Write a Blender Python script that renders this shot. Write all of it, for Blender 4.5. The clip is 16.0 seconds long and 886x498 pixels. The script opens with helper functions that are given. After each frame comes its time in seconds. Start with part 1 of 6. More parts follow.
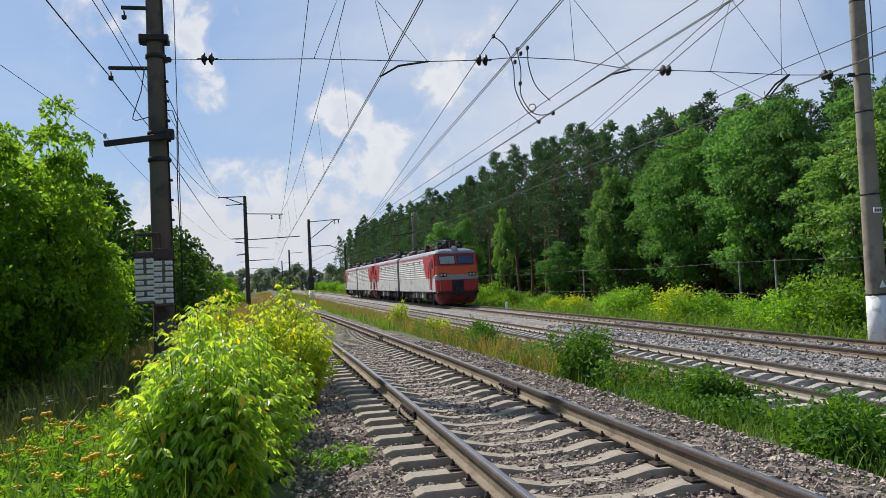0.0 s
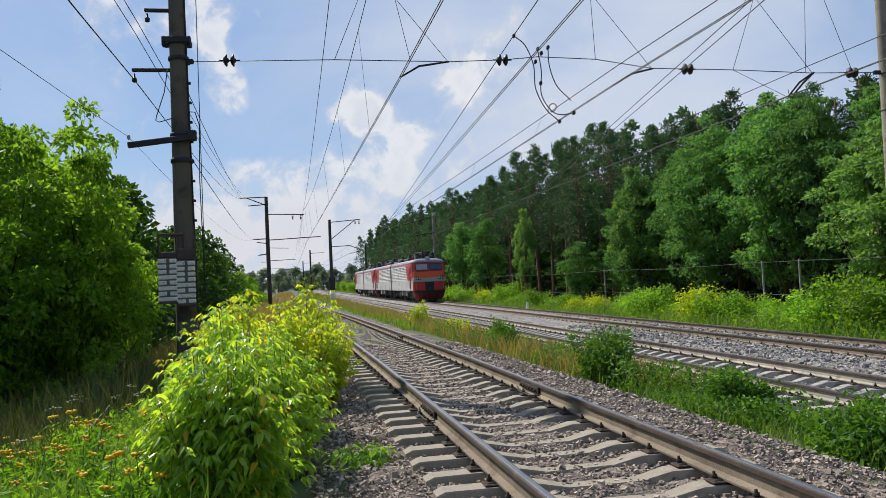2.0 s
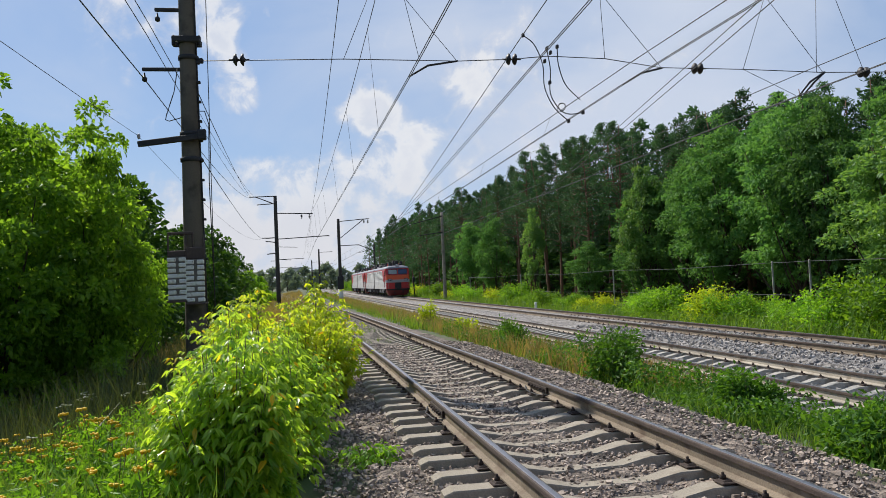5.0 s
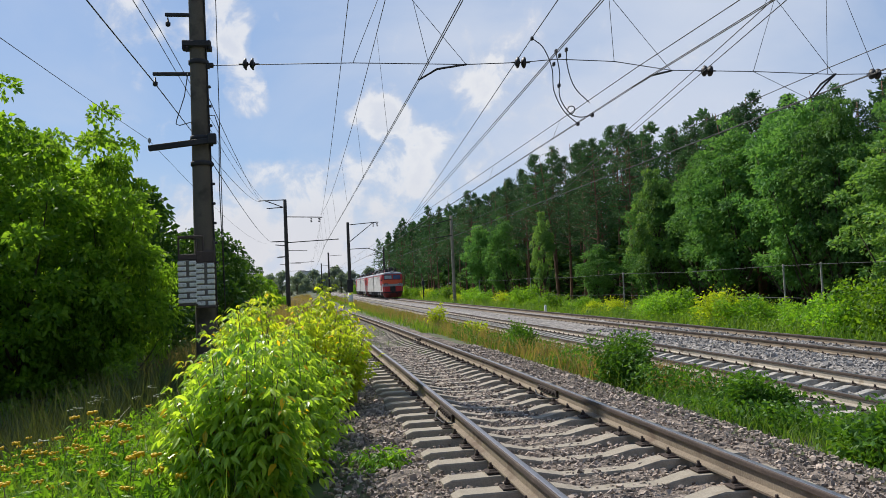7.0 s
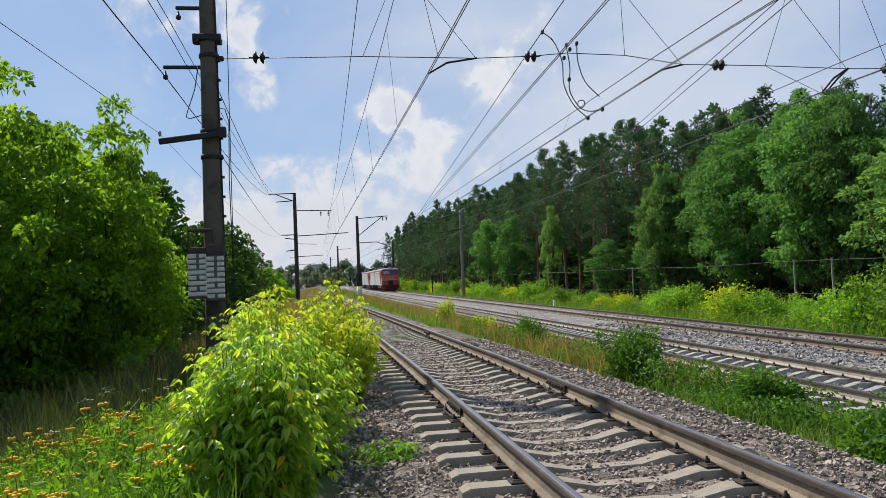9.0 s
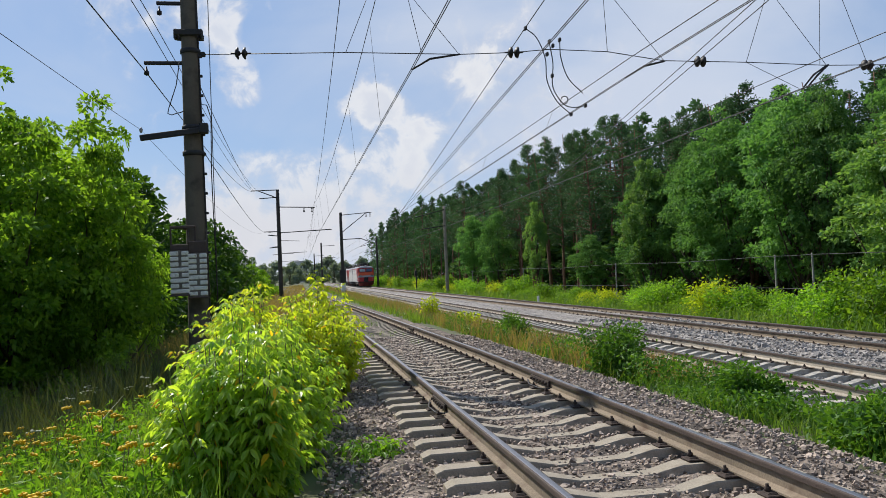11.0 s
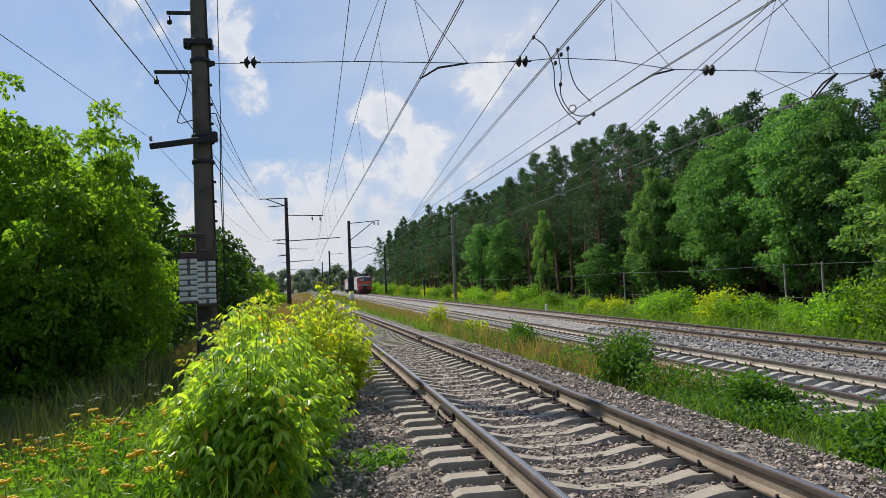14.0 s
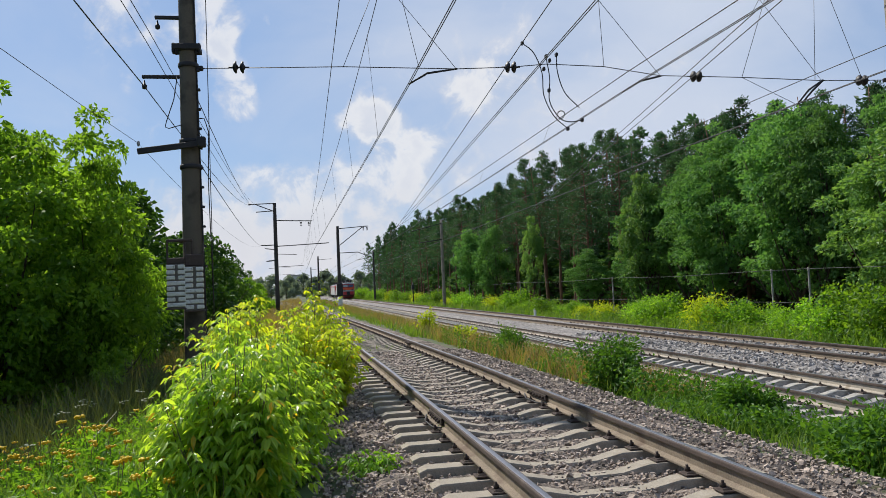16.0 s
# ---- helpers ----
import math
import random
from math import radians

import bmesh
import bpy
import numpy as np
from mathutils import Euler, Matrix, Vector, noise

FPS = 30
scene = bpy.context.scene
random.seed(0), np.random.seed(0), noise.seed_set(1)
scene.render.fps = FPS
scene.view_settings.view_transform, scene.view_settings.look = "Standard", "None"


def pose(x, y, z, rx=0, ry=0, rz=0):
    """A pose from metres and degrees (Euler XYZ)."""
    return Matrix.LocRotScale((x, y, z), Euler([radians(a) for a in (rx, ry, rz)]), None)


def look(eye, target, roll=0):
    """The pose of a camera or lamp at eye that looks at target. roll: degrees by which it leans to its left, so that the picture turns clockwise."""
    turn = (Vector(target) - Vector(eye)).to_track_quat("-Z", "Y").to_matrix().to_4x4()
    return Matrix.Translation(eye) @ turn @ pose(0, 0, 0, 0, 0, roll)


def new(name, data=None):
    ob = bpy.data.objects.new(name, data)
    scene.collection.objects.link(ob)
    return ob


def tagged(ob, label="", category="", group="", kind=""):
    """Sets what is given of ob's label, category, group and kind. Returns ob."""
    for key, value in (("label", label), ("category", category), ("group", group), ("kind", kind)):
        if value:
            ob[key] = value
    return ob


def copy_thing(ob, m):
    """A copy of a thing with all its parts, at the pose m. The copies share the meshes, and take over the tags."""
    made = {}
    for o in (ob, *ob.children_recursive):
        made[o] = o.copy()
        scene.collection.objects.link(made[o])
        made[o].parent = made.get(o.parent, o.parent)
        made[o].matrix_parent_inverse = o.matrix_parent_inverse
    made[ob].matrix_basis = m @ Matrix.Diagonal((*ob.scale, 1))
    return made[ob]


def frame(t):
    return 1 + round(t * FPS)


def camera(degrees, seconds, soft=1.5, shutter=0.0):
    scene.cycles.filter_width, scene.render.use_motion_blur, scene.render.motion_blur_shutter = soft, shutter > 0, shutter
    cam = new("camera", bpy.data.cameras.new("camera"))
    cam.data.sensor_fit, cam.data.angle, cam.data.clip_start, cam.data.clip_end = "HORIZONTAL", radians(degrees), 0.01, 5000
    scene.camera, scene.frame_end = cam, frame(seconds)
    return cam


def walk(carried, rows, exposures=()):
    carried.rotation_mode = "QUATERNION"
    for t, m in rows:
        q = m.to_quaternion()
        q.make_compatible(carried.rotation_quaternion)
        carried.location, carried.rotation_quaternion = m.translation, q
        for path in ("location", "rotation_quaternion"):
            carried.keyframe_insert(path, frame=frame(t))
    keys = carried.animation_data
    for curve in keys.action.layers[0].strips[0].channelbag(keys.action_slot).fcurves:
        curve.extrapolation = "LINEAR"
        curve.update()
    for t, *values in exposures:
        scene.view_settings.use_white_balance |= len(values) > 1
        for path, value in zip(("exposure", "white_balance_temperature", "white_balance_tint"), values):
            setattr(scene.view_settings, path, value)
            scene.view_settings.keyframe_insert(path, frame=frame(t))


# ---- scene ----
cam = camera(58.0, 16.0, soft=0.5)
EYE = (0.0, 0.0, 1.96)
# seconds, yaw, pitch, roll of a camera held by hand at one spot
TURNS = [(0.0, -12.50, 2.12, 2.75), (0.5, -12.40, 2.11, 2.87), (1.0, -11.99, 2.12, 2.90), (1.5, -11.49, 2.12, 2.75),
        (2.0, -11.04, 2.20, 2.73), (2.5, -10.81, 2.12, 2.67), (3.0, -10.62, 2.19, 2.56), (3.5, -10.55, 2.30, 2.54),
        (6.0, -10.09, 2.12, 2.65), (6.5, -9.76, 2.45, 2.61), (7.0, -9.76, 2.45, 2.61), (7.5, -9.59, 2.52, 2.56),
        (8.0, -9.45, 2.43, 2.45), (8.5, -9.27, 2.24, 2.37), (9.0, -9.12, 2.05, 2.35), (9.5, -9.15, 1.78, 2.28),
        (10.0, -9.76, 1.74, 2.28), (12.5, -10.41, 1.77, 2.67), (13.0, -10.13, 1.89, 2.58), (13.5, -9.73, 2.20, 2.52),
        (14.0, -9.70, 2.36, 2.46), (14.5, -9.72, 2.54, 2.38), (15.0, -10.00, 2.54, 2.31), (15.5, -10.24, 2.59, 2.43),
        (16.0, -10.49, 2.71, 2.51)]
walk(cam, [(t, pose(*EYE, 90 + p, r, y)) for t, y, p, r in TURNS],
     exposures=[(0.0, 0.14), (16.0, 0.14)])

# ---- light ----
SUN_AZ, SUN_EL = radians(-30), radians(47)      # ahead and to the side of the embankment
to_sun = Vector((math.sin(SUN_AZ) * math.cos(SUN_EL), math.cos(SUN_AZ) * math.cos(SUN_EL), math.sin(SUN_EL)))
sun = new("sun", bpy.data.lights.new("sun", "SUN"))
sun.data.energy, sun.data.angle, sun.data.color = 5.0, radians(0.6), (1.0, 0.95, 0.86)
sun.matrix_world = look((0, 0, 60), Vector((0, 0, 60)) - to_sun)


# where the cloud heaps stand: azimuth and height in degrees, half-width in degrees, thickness
HEAPS = [(-4.8, 18.6, 1.7, 0.5), (-4.3, 16.6, 1.3, 0.46), (-3.4, 13.9, 1.2, 0.4), (-11.2, 18.4, 1.8, 0.42), (-8.0, 17.6, 1.2, 0.3),
         (4.9, 12.2, 1.3, 0.55), (6.6, 12.0, 1.4, 0.5), (7.6, 9.8, 2.2, 0.42), (10.4, 8.6, 2.4, 0.34), (15.4, 15.6, 3.0, 0.24), (12.6, 14.0, 2.2, 0.24),
         (-8.0, 3.6, 3.6, 0.5), (-2.0, 4.2, 3.6, 0.5), (3.5, 5.0, 3.6, 0.45), (18.0, 10.0, 4.5, 0.2)]


def sky_world():
    w = bpy.data.worlds.new("sky")
    scene.world = w
    w.use_nodes = True
    n, l = w.node_tree.nodes, w.node_tree.links
    n.clear()

    def put(socket, value):
        if isinstance(value, bpy.types.NodeSocket):
            l.new(value, socket)
        else:
            socket.default_value = value

    def calc(op, a, b=0.0, c=0.0):
        m = n.new("ShaderNodeMath"); m.operation = op
        for k, v in enumerate((a, b, c)):
            put(m.inputs[k], v)
        return m.outputs[0]

    def span(v, a, b, c=0.0, d=1.0):
        m = n.new("ShaderNodeMapRange"); m.interpolation_type = "SMOOTHSTEP"
        put(m.inputs["Value"], v)
        for key, q in zip(("From Min", "From Max", "To Min", "To Max"), (a, b, c, d)):
            m.inputs[key].default_value = q
        return m.outputs[0]

    def blend(f, a, b, kind="MIX"):
        m = n.new("ShaderNodeMix"); m.data_type, m.blend_type = "RGBA", kind
        put(m.inputs[0], f); put(m.inputs[6], a); put(m.inputs[7], b)
        return m.outputs[2]

    def cloudy(vec, scale, detail, rough, distort=0.0):
        m = n.new("ShaderNodeTexNoise")
        for key, q in (("Scale", scale), ("Detail", detail), ("Roughness", rough), ("Distortion", distort)):
            m.inputs[key].default_value = q
        l.new(vec, m.inputs["Vector"])
        return m

    def dot(vec, d):
        m = n.new("ShaderNodeVectorMath"); m.operation = "DOT_PRODUCT"
        l.new(vec, m.inputs[0]); m.inputs[1].default_value = d
        return m.outputs["Value"]

    out, bg = n.new("ShaderNodeOutputWorld"), n.new("ShaderNodeBackground")
    sky = n.new("ShaderNodeTexSky")
    sky.sky_type, sky.sun_disc = "NISHITA", False
    sky.sun_elevation, sky.sun_rotation = SUN_EL, SUN_AZ
    sky.air_density, sky.dust_density, sky.ozone_density = 1.0, 0.6, 2.0
    way = n.new("ShaderNodeTexCoord").outputs["Generated"]
    sep = n.new("ShaderNodeSeparateXYZ")
    l.new(way, sep.inputs[0])
    up = calc("MAXIMUM", sep.outputs["Z"], 0.0)
    # the veil lies on a flat layer overhead: project the direction onto it
    flat = n.new("ShaderNodeCombineXYZ")
    deep = calc("ADD", up, 0.42)
    l.new(calc("DIVIDE", sep.outputs["X"], deep), flat.inputs[0]); l.new(calc("DIVIDE", sep.outputs["Y"], deep), flat.inputs[1])
    veil = cloudy(flat.outputs[0], 2.1, 7, 0.5, 0.5).outputs["Fac"]
    # thin veil over the wood, open blue over the bank, milky towards the horizon
    over_wood = span(sep.outputs["X"], -0.14, 0.34, 0.08, 0.7)
    over_wood = calc("MULTIPLY", over_wood, span(up, 0.35, 0.75, 1.0, 0.3))
    over_wood = calc("MULTIPLY", over_wood, span(sep.outputs["X"], 0.42, 0.66, 1.0, 0.55))
    low = span(up, 0.0, 0.2, 0.85, 0.0)
    thin = calc("MAXIMUM", calc("ADD", over_wood, calc("MULTIPLY", calc("SUBTRACT", veil, 0.46), 1.7)), low)
    thin = span(thin, 0.0, 1.0, 0.04, 0.95)
    blue = blend(0.6, sky.outputs[0], (2.1, 3.6, 6.5, 1))
    base = blend(thin, blue, (5.5, 6.1, 7.3, 1))
    # heaped clouds
    billow = cloudy(way, 21.0, 9, 0.6, 0.3)
    warp = n.new("ShaderNodeVectorMath"); warp.operation = "MULTIPLY_ADD"
    l.new(cloudy(way, 11.0, 5, 0.55).outputs["Color"], warp.inputs[0])
    warp.inputs[1].default_value = (0.07, 0.07, 0.07)
    l.new(way, warp.inputs[2])
    off = n.new("ShaderNodeVectorMath"); off.operation = "SUBTRACT"
    l.new(warp.outputs[0], off.inputs[0]); off.inputs[1].default_value = (0.035, 0.035, 0.035)
    bent = n.new("ShaderNodeVectorMath"); bent.operation = "NORMALIZE"
    l.new(off.outputs[0], bent.inputs[0])
    total = 0.0
    for az, el, wide, thick in HEAPS:
        a, e = radians(az), radians(el)
        d = (math.sin(a) * math.cos(e), math.cos(a) * math.cos(e), math.sin(e))
        total = calc("ADD", span(dot(bent.outputs[0], d), math.cos(radians(wide * 1.7)), math.cos(radians(wide * 0.25)), 0.0, thick), total)
    # the rest of the sky carries heaps of its own, out of this window
    rest = calc("MULTIPLY", span(cloudy(flat.outputs[0], 3.0, 3, 0.5).outputs["Fac"], 0.5, 0.68), span(sep.outputs["Y"], 0.55, 0.75, 0.4, 0.0))
    total = calc("ADD", total, rest)
    mass = calc("ADD", total, calc("MULTIPLY", calc("SUBTRACT", billow.outputs["Fac"], 0.5), 1.7))
    body = span(mass, 0.12, 0.66, 0.0, 0.78)
    crest = calc("MULTIPLY", span(mass, 0.36, 0.56), span(mass, 0.6, 0.95, 1.0, 0.35))
    tone = blend(span(billow.outputs["Fac"], 0.35, 0.65), (5.6, 6.0, 6.9, 1), (6.7, 6.8, 7.3, 1))
    lit = blend(crest, tone, (7.9, 7.85, 7.9, 1))
    # near the horizon the heaps are milky and slightly warm
    lit = blend(span(up, 0.06, 0.17, 0.8, 0.0), lit, (6.6, 6.5, 6.8, 1))
    col = blend(body, base, lit)
    # the half of the sky that faces away from the sun is darker
    side = span(dot(way, tuple(to_sun)), -0.75, 0.3, 0.37, 1.0)
    dim = n.new("ShaderNodeVectorMath"); dim.operation = "SCALE"
    l.new(col, dim.inputs[0]); l.new(side, dim.inputs["Scale"])
    l.new(dim.outputs[0], bg.inputs[0]); l.new(bg.outputs[0], out.inputs[0])
    bg.inputs[1].default_value = 0.1


sky_world()

# ---- materials ----
def material(name, base, rough=0.8, metal=0.0, vary=0.25, scale=3.0, fine=40.0, bump=0.15, island=0.0, dist=0.02, dirt=None, dirt_at=0.55, cells=0.0):
    """Base colour with two scales of noise, optional dirt colour in patches, bump, and random tone per piece."""
    m = bpy.data.materials.new(name)
    m.use_nodes = True
    n, l = m.node_tree.nodes, m.node_tree.links
    b = n["Principled BSDF"]
    b.inputs["Roughness"].default_value, b.inputs["Metallic"].default_value = rough, metal
    co = n.new("ShaderNodeTexCoord")
    t1, t2 = n.new("ShaderNodeTexNoise"), n.new("ShaderNodeTexNoise")
    t1.inputs["Scale"].default_value, t2.inputs["Scale"].default_value = scale, fine
    t1.inputs["Detail"].default_value, t2.inputs["Detail"].default_value = 5, 4
    l.new(co.outputs["Object"], t1.inputs["Vector"]); l.new(co.outputs["Object"], t2.inputs["Vector"])
    add = n.new("ShaderNodeMath"); add.operation = "ADD"
    l.new(t1.outputs["Fac"], add.inputs[0]); l.new(t2.outputs["Fac"], add.inputs[1])
    val = n.new("ShaderNodeMapRange")
    val.inputs["From Min"].default_value, val.inputs["From Max"].default_value = 0.7, 1.3
    val.inputs["To Min"].default_value, val.inputs["To Max"].default_value = 1 - vary, 1 + vary
    l.new(add.outputs[0], val.inputs["Value"])
    last = val.outputs[0]
    if island:
        geo = n.new("ShaderNodeNewGeometry")
        r = n.new("ShaderNodeMapRange")
        r.inputs["To Min"].default_value, r.inputs["To Max"].default_value = 1 - island, 1 + island
        l.new(geo.outputs["Random Per Island"], r.inputs["Value"])
        mm = n.new("ShaderNodeMath"); mm.operation = "MULTIPLY"
        l.new(last, mm.inputs[0]); l.new(r.outputs[0], mm.inputs[1])
        last = mm.outputs[0]
    if cells:
        vo = n.new("ShaderNodeTexVoronoi"); vo.inputs["Scale"].default_value = cells
        l.new(co.outputs["Object"], vo.inputs["Vector"])
        sp = n.new("ShaderNodeSeparateColor"); l.new(vo.outputs["Color"], sp.inputs[0])
        rg = n.new("ShaderNodeMapRange"); rg.inputs["To Min"].default_value, rg.inputs["To Max"].default_value = 0.45, 1.6
        l.new(sp.outputs[0], rg.inputs["Value"])
        ml = n.new("ShaderNodeMath"); ml.operation = "MULTIPLY"
        l.new(last, ml.inputs[0]); l.new(rg.outputs[0], ml.inputs[1])
        last = ml.outputs[0]
    vm = n.new("ShaderNodeVectorMath"); vm.operation = "SCALE"
    vm.inputs[0].default_value = base
    l.new(last, vm.inputs["Scale"])
    col = vm.outputs[0]
    if dirt:
        ramp = n.new("ShaderNodeValToRGB")
        ramp.color_ramp.elements[0].position, ramp.color_ramp.elements[1].position = dirt_at - 0.06, dirt_at + 0.08
        t3 = n.new("ShaderNodeTexNoise"); t3.inputs["Scale"].default_value = scale * 2.3; t3.inputs["Detail"].default_value = 8
        l.new(co.outputs["Object"], t3.inputs["Vector"]); l.new(t3.outputs["Fac"], ramp.inputs[0])
        mix = n.new("ShaderNodeMix"); mix.data_type = "RGBA"
        l.new(ramp.outputs[0], mix.inputs[0]); l.new(col, mix.inputs[6]); mix.inputs[7].default_value = (*dirt, 1)
        col = mix.outputs[2]
    l.new(col, b.inputs["Base Color"])
    if bump:
        bn = n.new("ShaderNodeBump"); bn.inputs["Strength"].default_value = bump; bn.inputs["Distance"].default_value = dist
        l.new(add.outputs[0], bn.inputs["Height"]); l.new(bn.outputs[0], b.inputs["Normal"])
    return m


def leaf_material(name, dark, light, through_light=0.45, rough=0.5, alt=None, alt_share=0.0, clump=0.6, each=0.0, glow=(1.9, 1.7, 0.7), shine=0.3):
    """A leaf that lets light through, its tone varied leaf by leaf and clump by clump."""
    m = bpy.data.materials.new(name)
    m.use_nodes = True
    n, l = m.node_tree.nodes, m.node_tree.links
    out, b = n["Material Output"], n["Principled BSDF"]
    geo, co = n.new("ShaderNodeNewGeometry"), n.new("ShaderNodeTexCoord")
    noi = n.new("ShaderNodeTexNoise"); noi.inputs["Scale"].default_value = clump; noi.inputs["Detail"].default_value = 3
    l.new(geo.outputs["Position"], noi.inputs["Vector"])
    mr = n.new("ShaderNodeMapRange"); mr.inputs["From Min"].default_value, mr.inputs["From Max"].default_value = 0.35, 0.65
    l.new(noi.outputs["Fac"], mr.inputs["Value"])
    av = n.new("ShaderNodeMath"); av.operation = "MULTIPLY_ADD"; av.inputs[1].default_value = 0.5
    half = n.new("ShaderNodeMath"); half.operation = "MULTIPLY"; half.inputs[1].default_value = 0.5
    l.new(mr.outputs[0], half.inputs[0])
    l.new(geo.outputs["Random Per Island"], av.inputs[0]); l.new(half.outputs[0], av.inputs[2])
    mix = n.new("ShaderNodeMix"); mix.data_type = "RGBA"
    mix.inputs[6].default_value, mix.inputs[7].default_value = (*dark, 1), (*light, 1)
    l.new(av.outputs[0], mix.inputs[0])
    info, tone = n.new("ShaderNodeObjectInfo"), n.new("ShaderNodeMapRange")
    tone.inputs["To Min"].default_value, tone.inputs["To Max"].default_value = 1 - each, 1 + each
    l.new(info.outputs["Random"], tone.inputs["Value"])
    vm = n.new("ShaderNodeVectorMath"); vm.operation = "SCALE"
    l.new(mix.outputs[2], vm.inputs[0]); l.new(tone.outputs[0], vm.inputs["Scale"])
    col = vm.outputs[0]
    if alt:
        gt = n.new("ShaderNodeMath"); gt.operation = "LESS_THAN"; gt.inputs[1].default_value = alt_share
        l.new(geo.outputs["Random Per Island"], gt.inputs[0])
        mx = n.new("ShaderNodeMix"); mx.data_type = "RGBA"
        l.new(gt.outputs[0], mx.inputs[0]); l.new(col, mx.inputs[6]); mx.inputs[7].default_value = (*alt, 1)
        col = mx.outputs[2]
    l.new(col, b.inputs["Base Color"])
    b.inputs["Roughness"].default_value = rough
    b.inputs["Specular IOR Level"].default_value = shine
    tr, ms = n.new("ShaderNodeBsdfTranslucent"), n.new("ShaderNodeMixShader")
    warm = n.new("ShaderNodeMix"); warm.data_type = "RGBA"; warm.blend_type = "MULTIPLY"; warm.inputs[0].default_value = 1.0
    l.new(col, warm.inputs[6]); warm.inputs[7].default_value = (*glow, 1)
    l.new(warm.outputs[2], tr.inputs[0])
    ms.inputs[0].default_value = through_light
    l.new(b.outputs[0], ms.inputs[1]); l.new(tr.outputs[0], ms.inputs[2]); l.new(ms.outputs[0], out.inputs[0])
    return m


M_EARTH = material("earth", (0.09, 0.085, 0.045), 0.95, vary=0.4, scale=0.6, fine=9, bump=0.4, dirt=(0.06, 0.09, 0.025), dirt_at=0.5)
M_UMBEL = leaf_material("umbel_flowers", (0.3, 0.33, 0.22), (0.42, 0.43, 0.33), 0.2)
M_BALLAST = material("ballast", (0.18, 0.143, 0.115), 0.95, vary=0.45, scale=1.2, fine=30, bump=0.9, dist=0.05, dirt=(0.06, 0.047, 0.038), dirt_at=0.56, cells=14.0)
M_BALLAST_GREY = material("grey_ballast", (0.25, 0.228, 0.21), 0.95, vary=0.35, scale=1.2, fine=30, bump=0.9, dist=0.05, dirt=(0.17, 0.15, 0.135), dirt_at=0.6, cells=11.0)
M_STONE = material("crushed_stone", (0.31, 0.25, 0.205), 0.9, vary=0.25, scale=4, fine=60, bump=0.3, island=0.6)
M_STONE_GREY = material("grey_crushed_stone", (0.29, 0.27, 0.252), 0.9, vary=0.25, scale=4, fine=60, bump=0.3, island=0.5)
M_CONCRETE = material("sleeper_concrete", (0.29, 0.25, 0.195), 0.9, vary=0.25, scale=2.5, fine=70, bump=0.25, dirt=(0.24, 0.2, 0.15), dirt_at=0.6)
M_CONCRETE_PALE = material("pale_sleeper_concrete", (0.37, 0.345, 0.3), 0.9, vary=0.22, scale=2.5, fine=70, bump=0.25, dirt=(0.3, 0.265, 0.215), dirt_at=0.6)
M_POLE = material("pole_concrete", (0.125, 0.105, 0.08), 0.9, vary=0.2, scale=1.2, fine=60, bump=0.2, dirt=(0.07, 0.06, 0.048), dirt_at=0.56)
# pole concrete with the far masts' backlit shade put into its colour
M_POLE_BACKLIT = material("backlit_pole_concrete", (0.055, 0.048, 0.042), 0.9, vary=0.25, scale=1.0, fine=40, bump=0.2)
M_POLE_LIGHT = material("pale_pole_concrete", (0.25, 0.22, 0.17), 0.9, vary=0.2, scale=1.2, fine=60, bump=0.2, dirt=(0.17, 0.145, 0.11), dirt_at=0.58)
M_RUST = material("rusty_rail_steel", (0.075, 0.053, 0.044), 0.85, 0.0, vary=0.3, scale=2, fine=60, bump=0.2, dirt=(0.12, 0.088, 0.066), dirt_at=0.62)
M_RAILDUST = material("dusty_rail_web", (0.21, 0.165, 0.118), 0.9, vary=0.3, scale=1.6, fine=60, bump=0.15, dirt=(0.13, 0.09, 0.062), dirt_at=0.6)
# dusty web in a paler copy, sunlight on it put into the colour
M_RAILDUST_SUNLIT = material("sunlit_dusty_rail_web", (0.38, 0.335, 0.275), 0.9, vary=0.25, scale=1.6, fine=60, bump=0.15, dirt=(0.2, 0.155, 0.11), dirt_at=0.6)
M_RAILTOP = material("polished_rail_steel", (0.36, 0.335, 0.335), 0.3, 1.0, vary=0.12, scale=3, fine=50, bump=0.05)
M_CLIP = material("rusty_fastening", (0.05, 0.033, 0.026), 0.92, 0.0, vary=0.4, scale=6, fine=80, bump=0.4)
M_WIRE = material("dark_wire", (0.06, 0.06, 0.065), 0.6, 0.5, vary=0.1, bump=0)
M_IRON = material("dark_iron", (0.035, 0.034, 0.036), 0.7, 0.3, vary=0.3, scale=5, bump=0.2)
M_PORCELAIN = material("brown_insulator", (0.014, 0.01, 0.01), 0.55, vary=0.15, bump=0)
M_WHITE = material("white_paint", (0.78, 0.78, 0.77), 0.75, vary=0.1, scale=3, fine=40, bump=0.1, dirt=(0.5, 0.48, 0.43), dirt_at=0.63)
M_BRICK = material("white_silicate_brick", (0.74, 0.72, 0.66), 0.9, vary=0.16, scale=8, fine=90, bump=0.3, dirt=(0.42, 0.38, 0.32), dirt_at=0.62)
M_MORTAR = material("dark_mortar", (0.16, 0.14, 0.12), 0.95, vary=0.3, scale=12, bump=0.4)
M_BARK = material("bark", (0.075, 0.055, 0.04), 0.95, vary=0.35, scale=4, fine=30, bump=0.6)
M_PINEBARK = material("pine_bark", (0.17, 0.09, 0.055), 0.95, vary=0.35, scale=2, fine=20, bump=0.6)
M_TWIG = material("green_twig", (0.13, 0.12, 0.05), 0.8, vary=0.3, scale=8, bump=0.1)
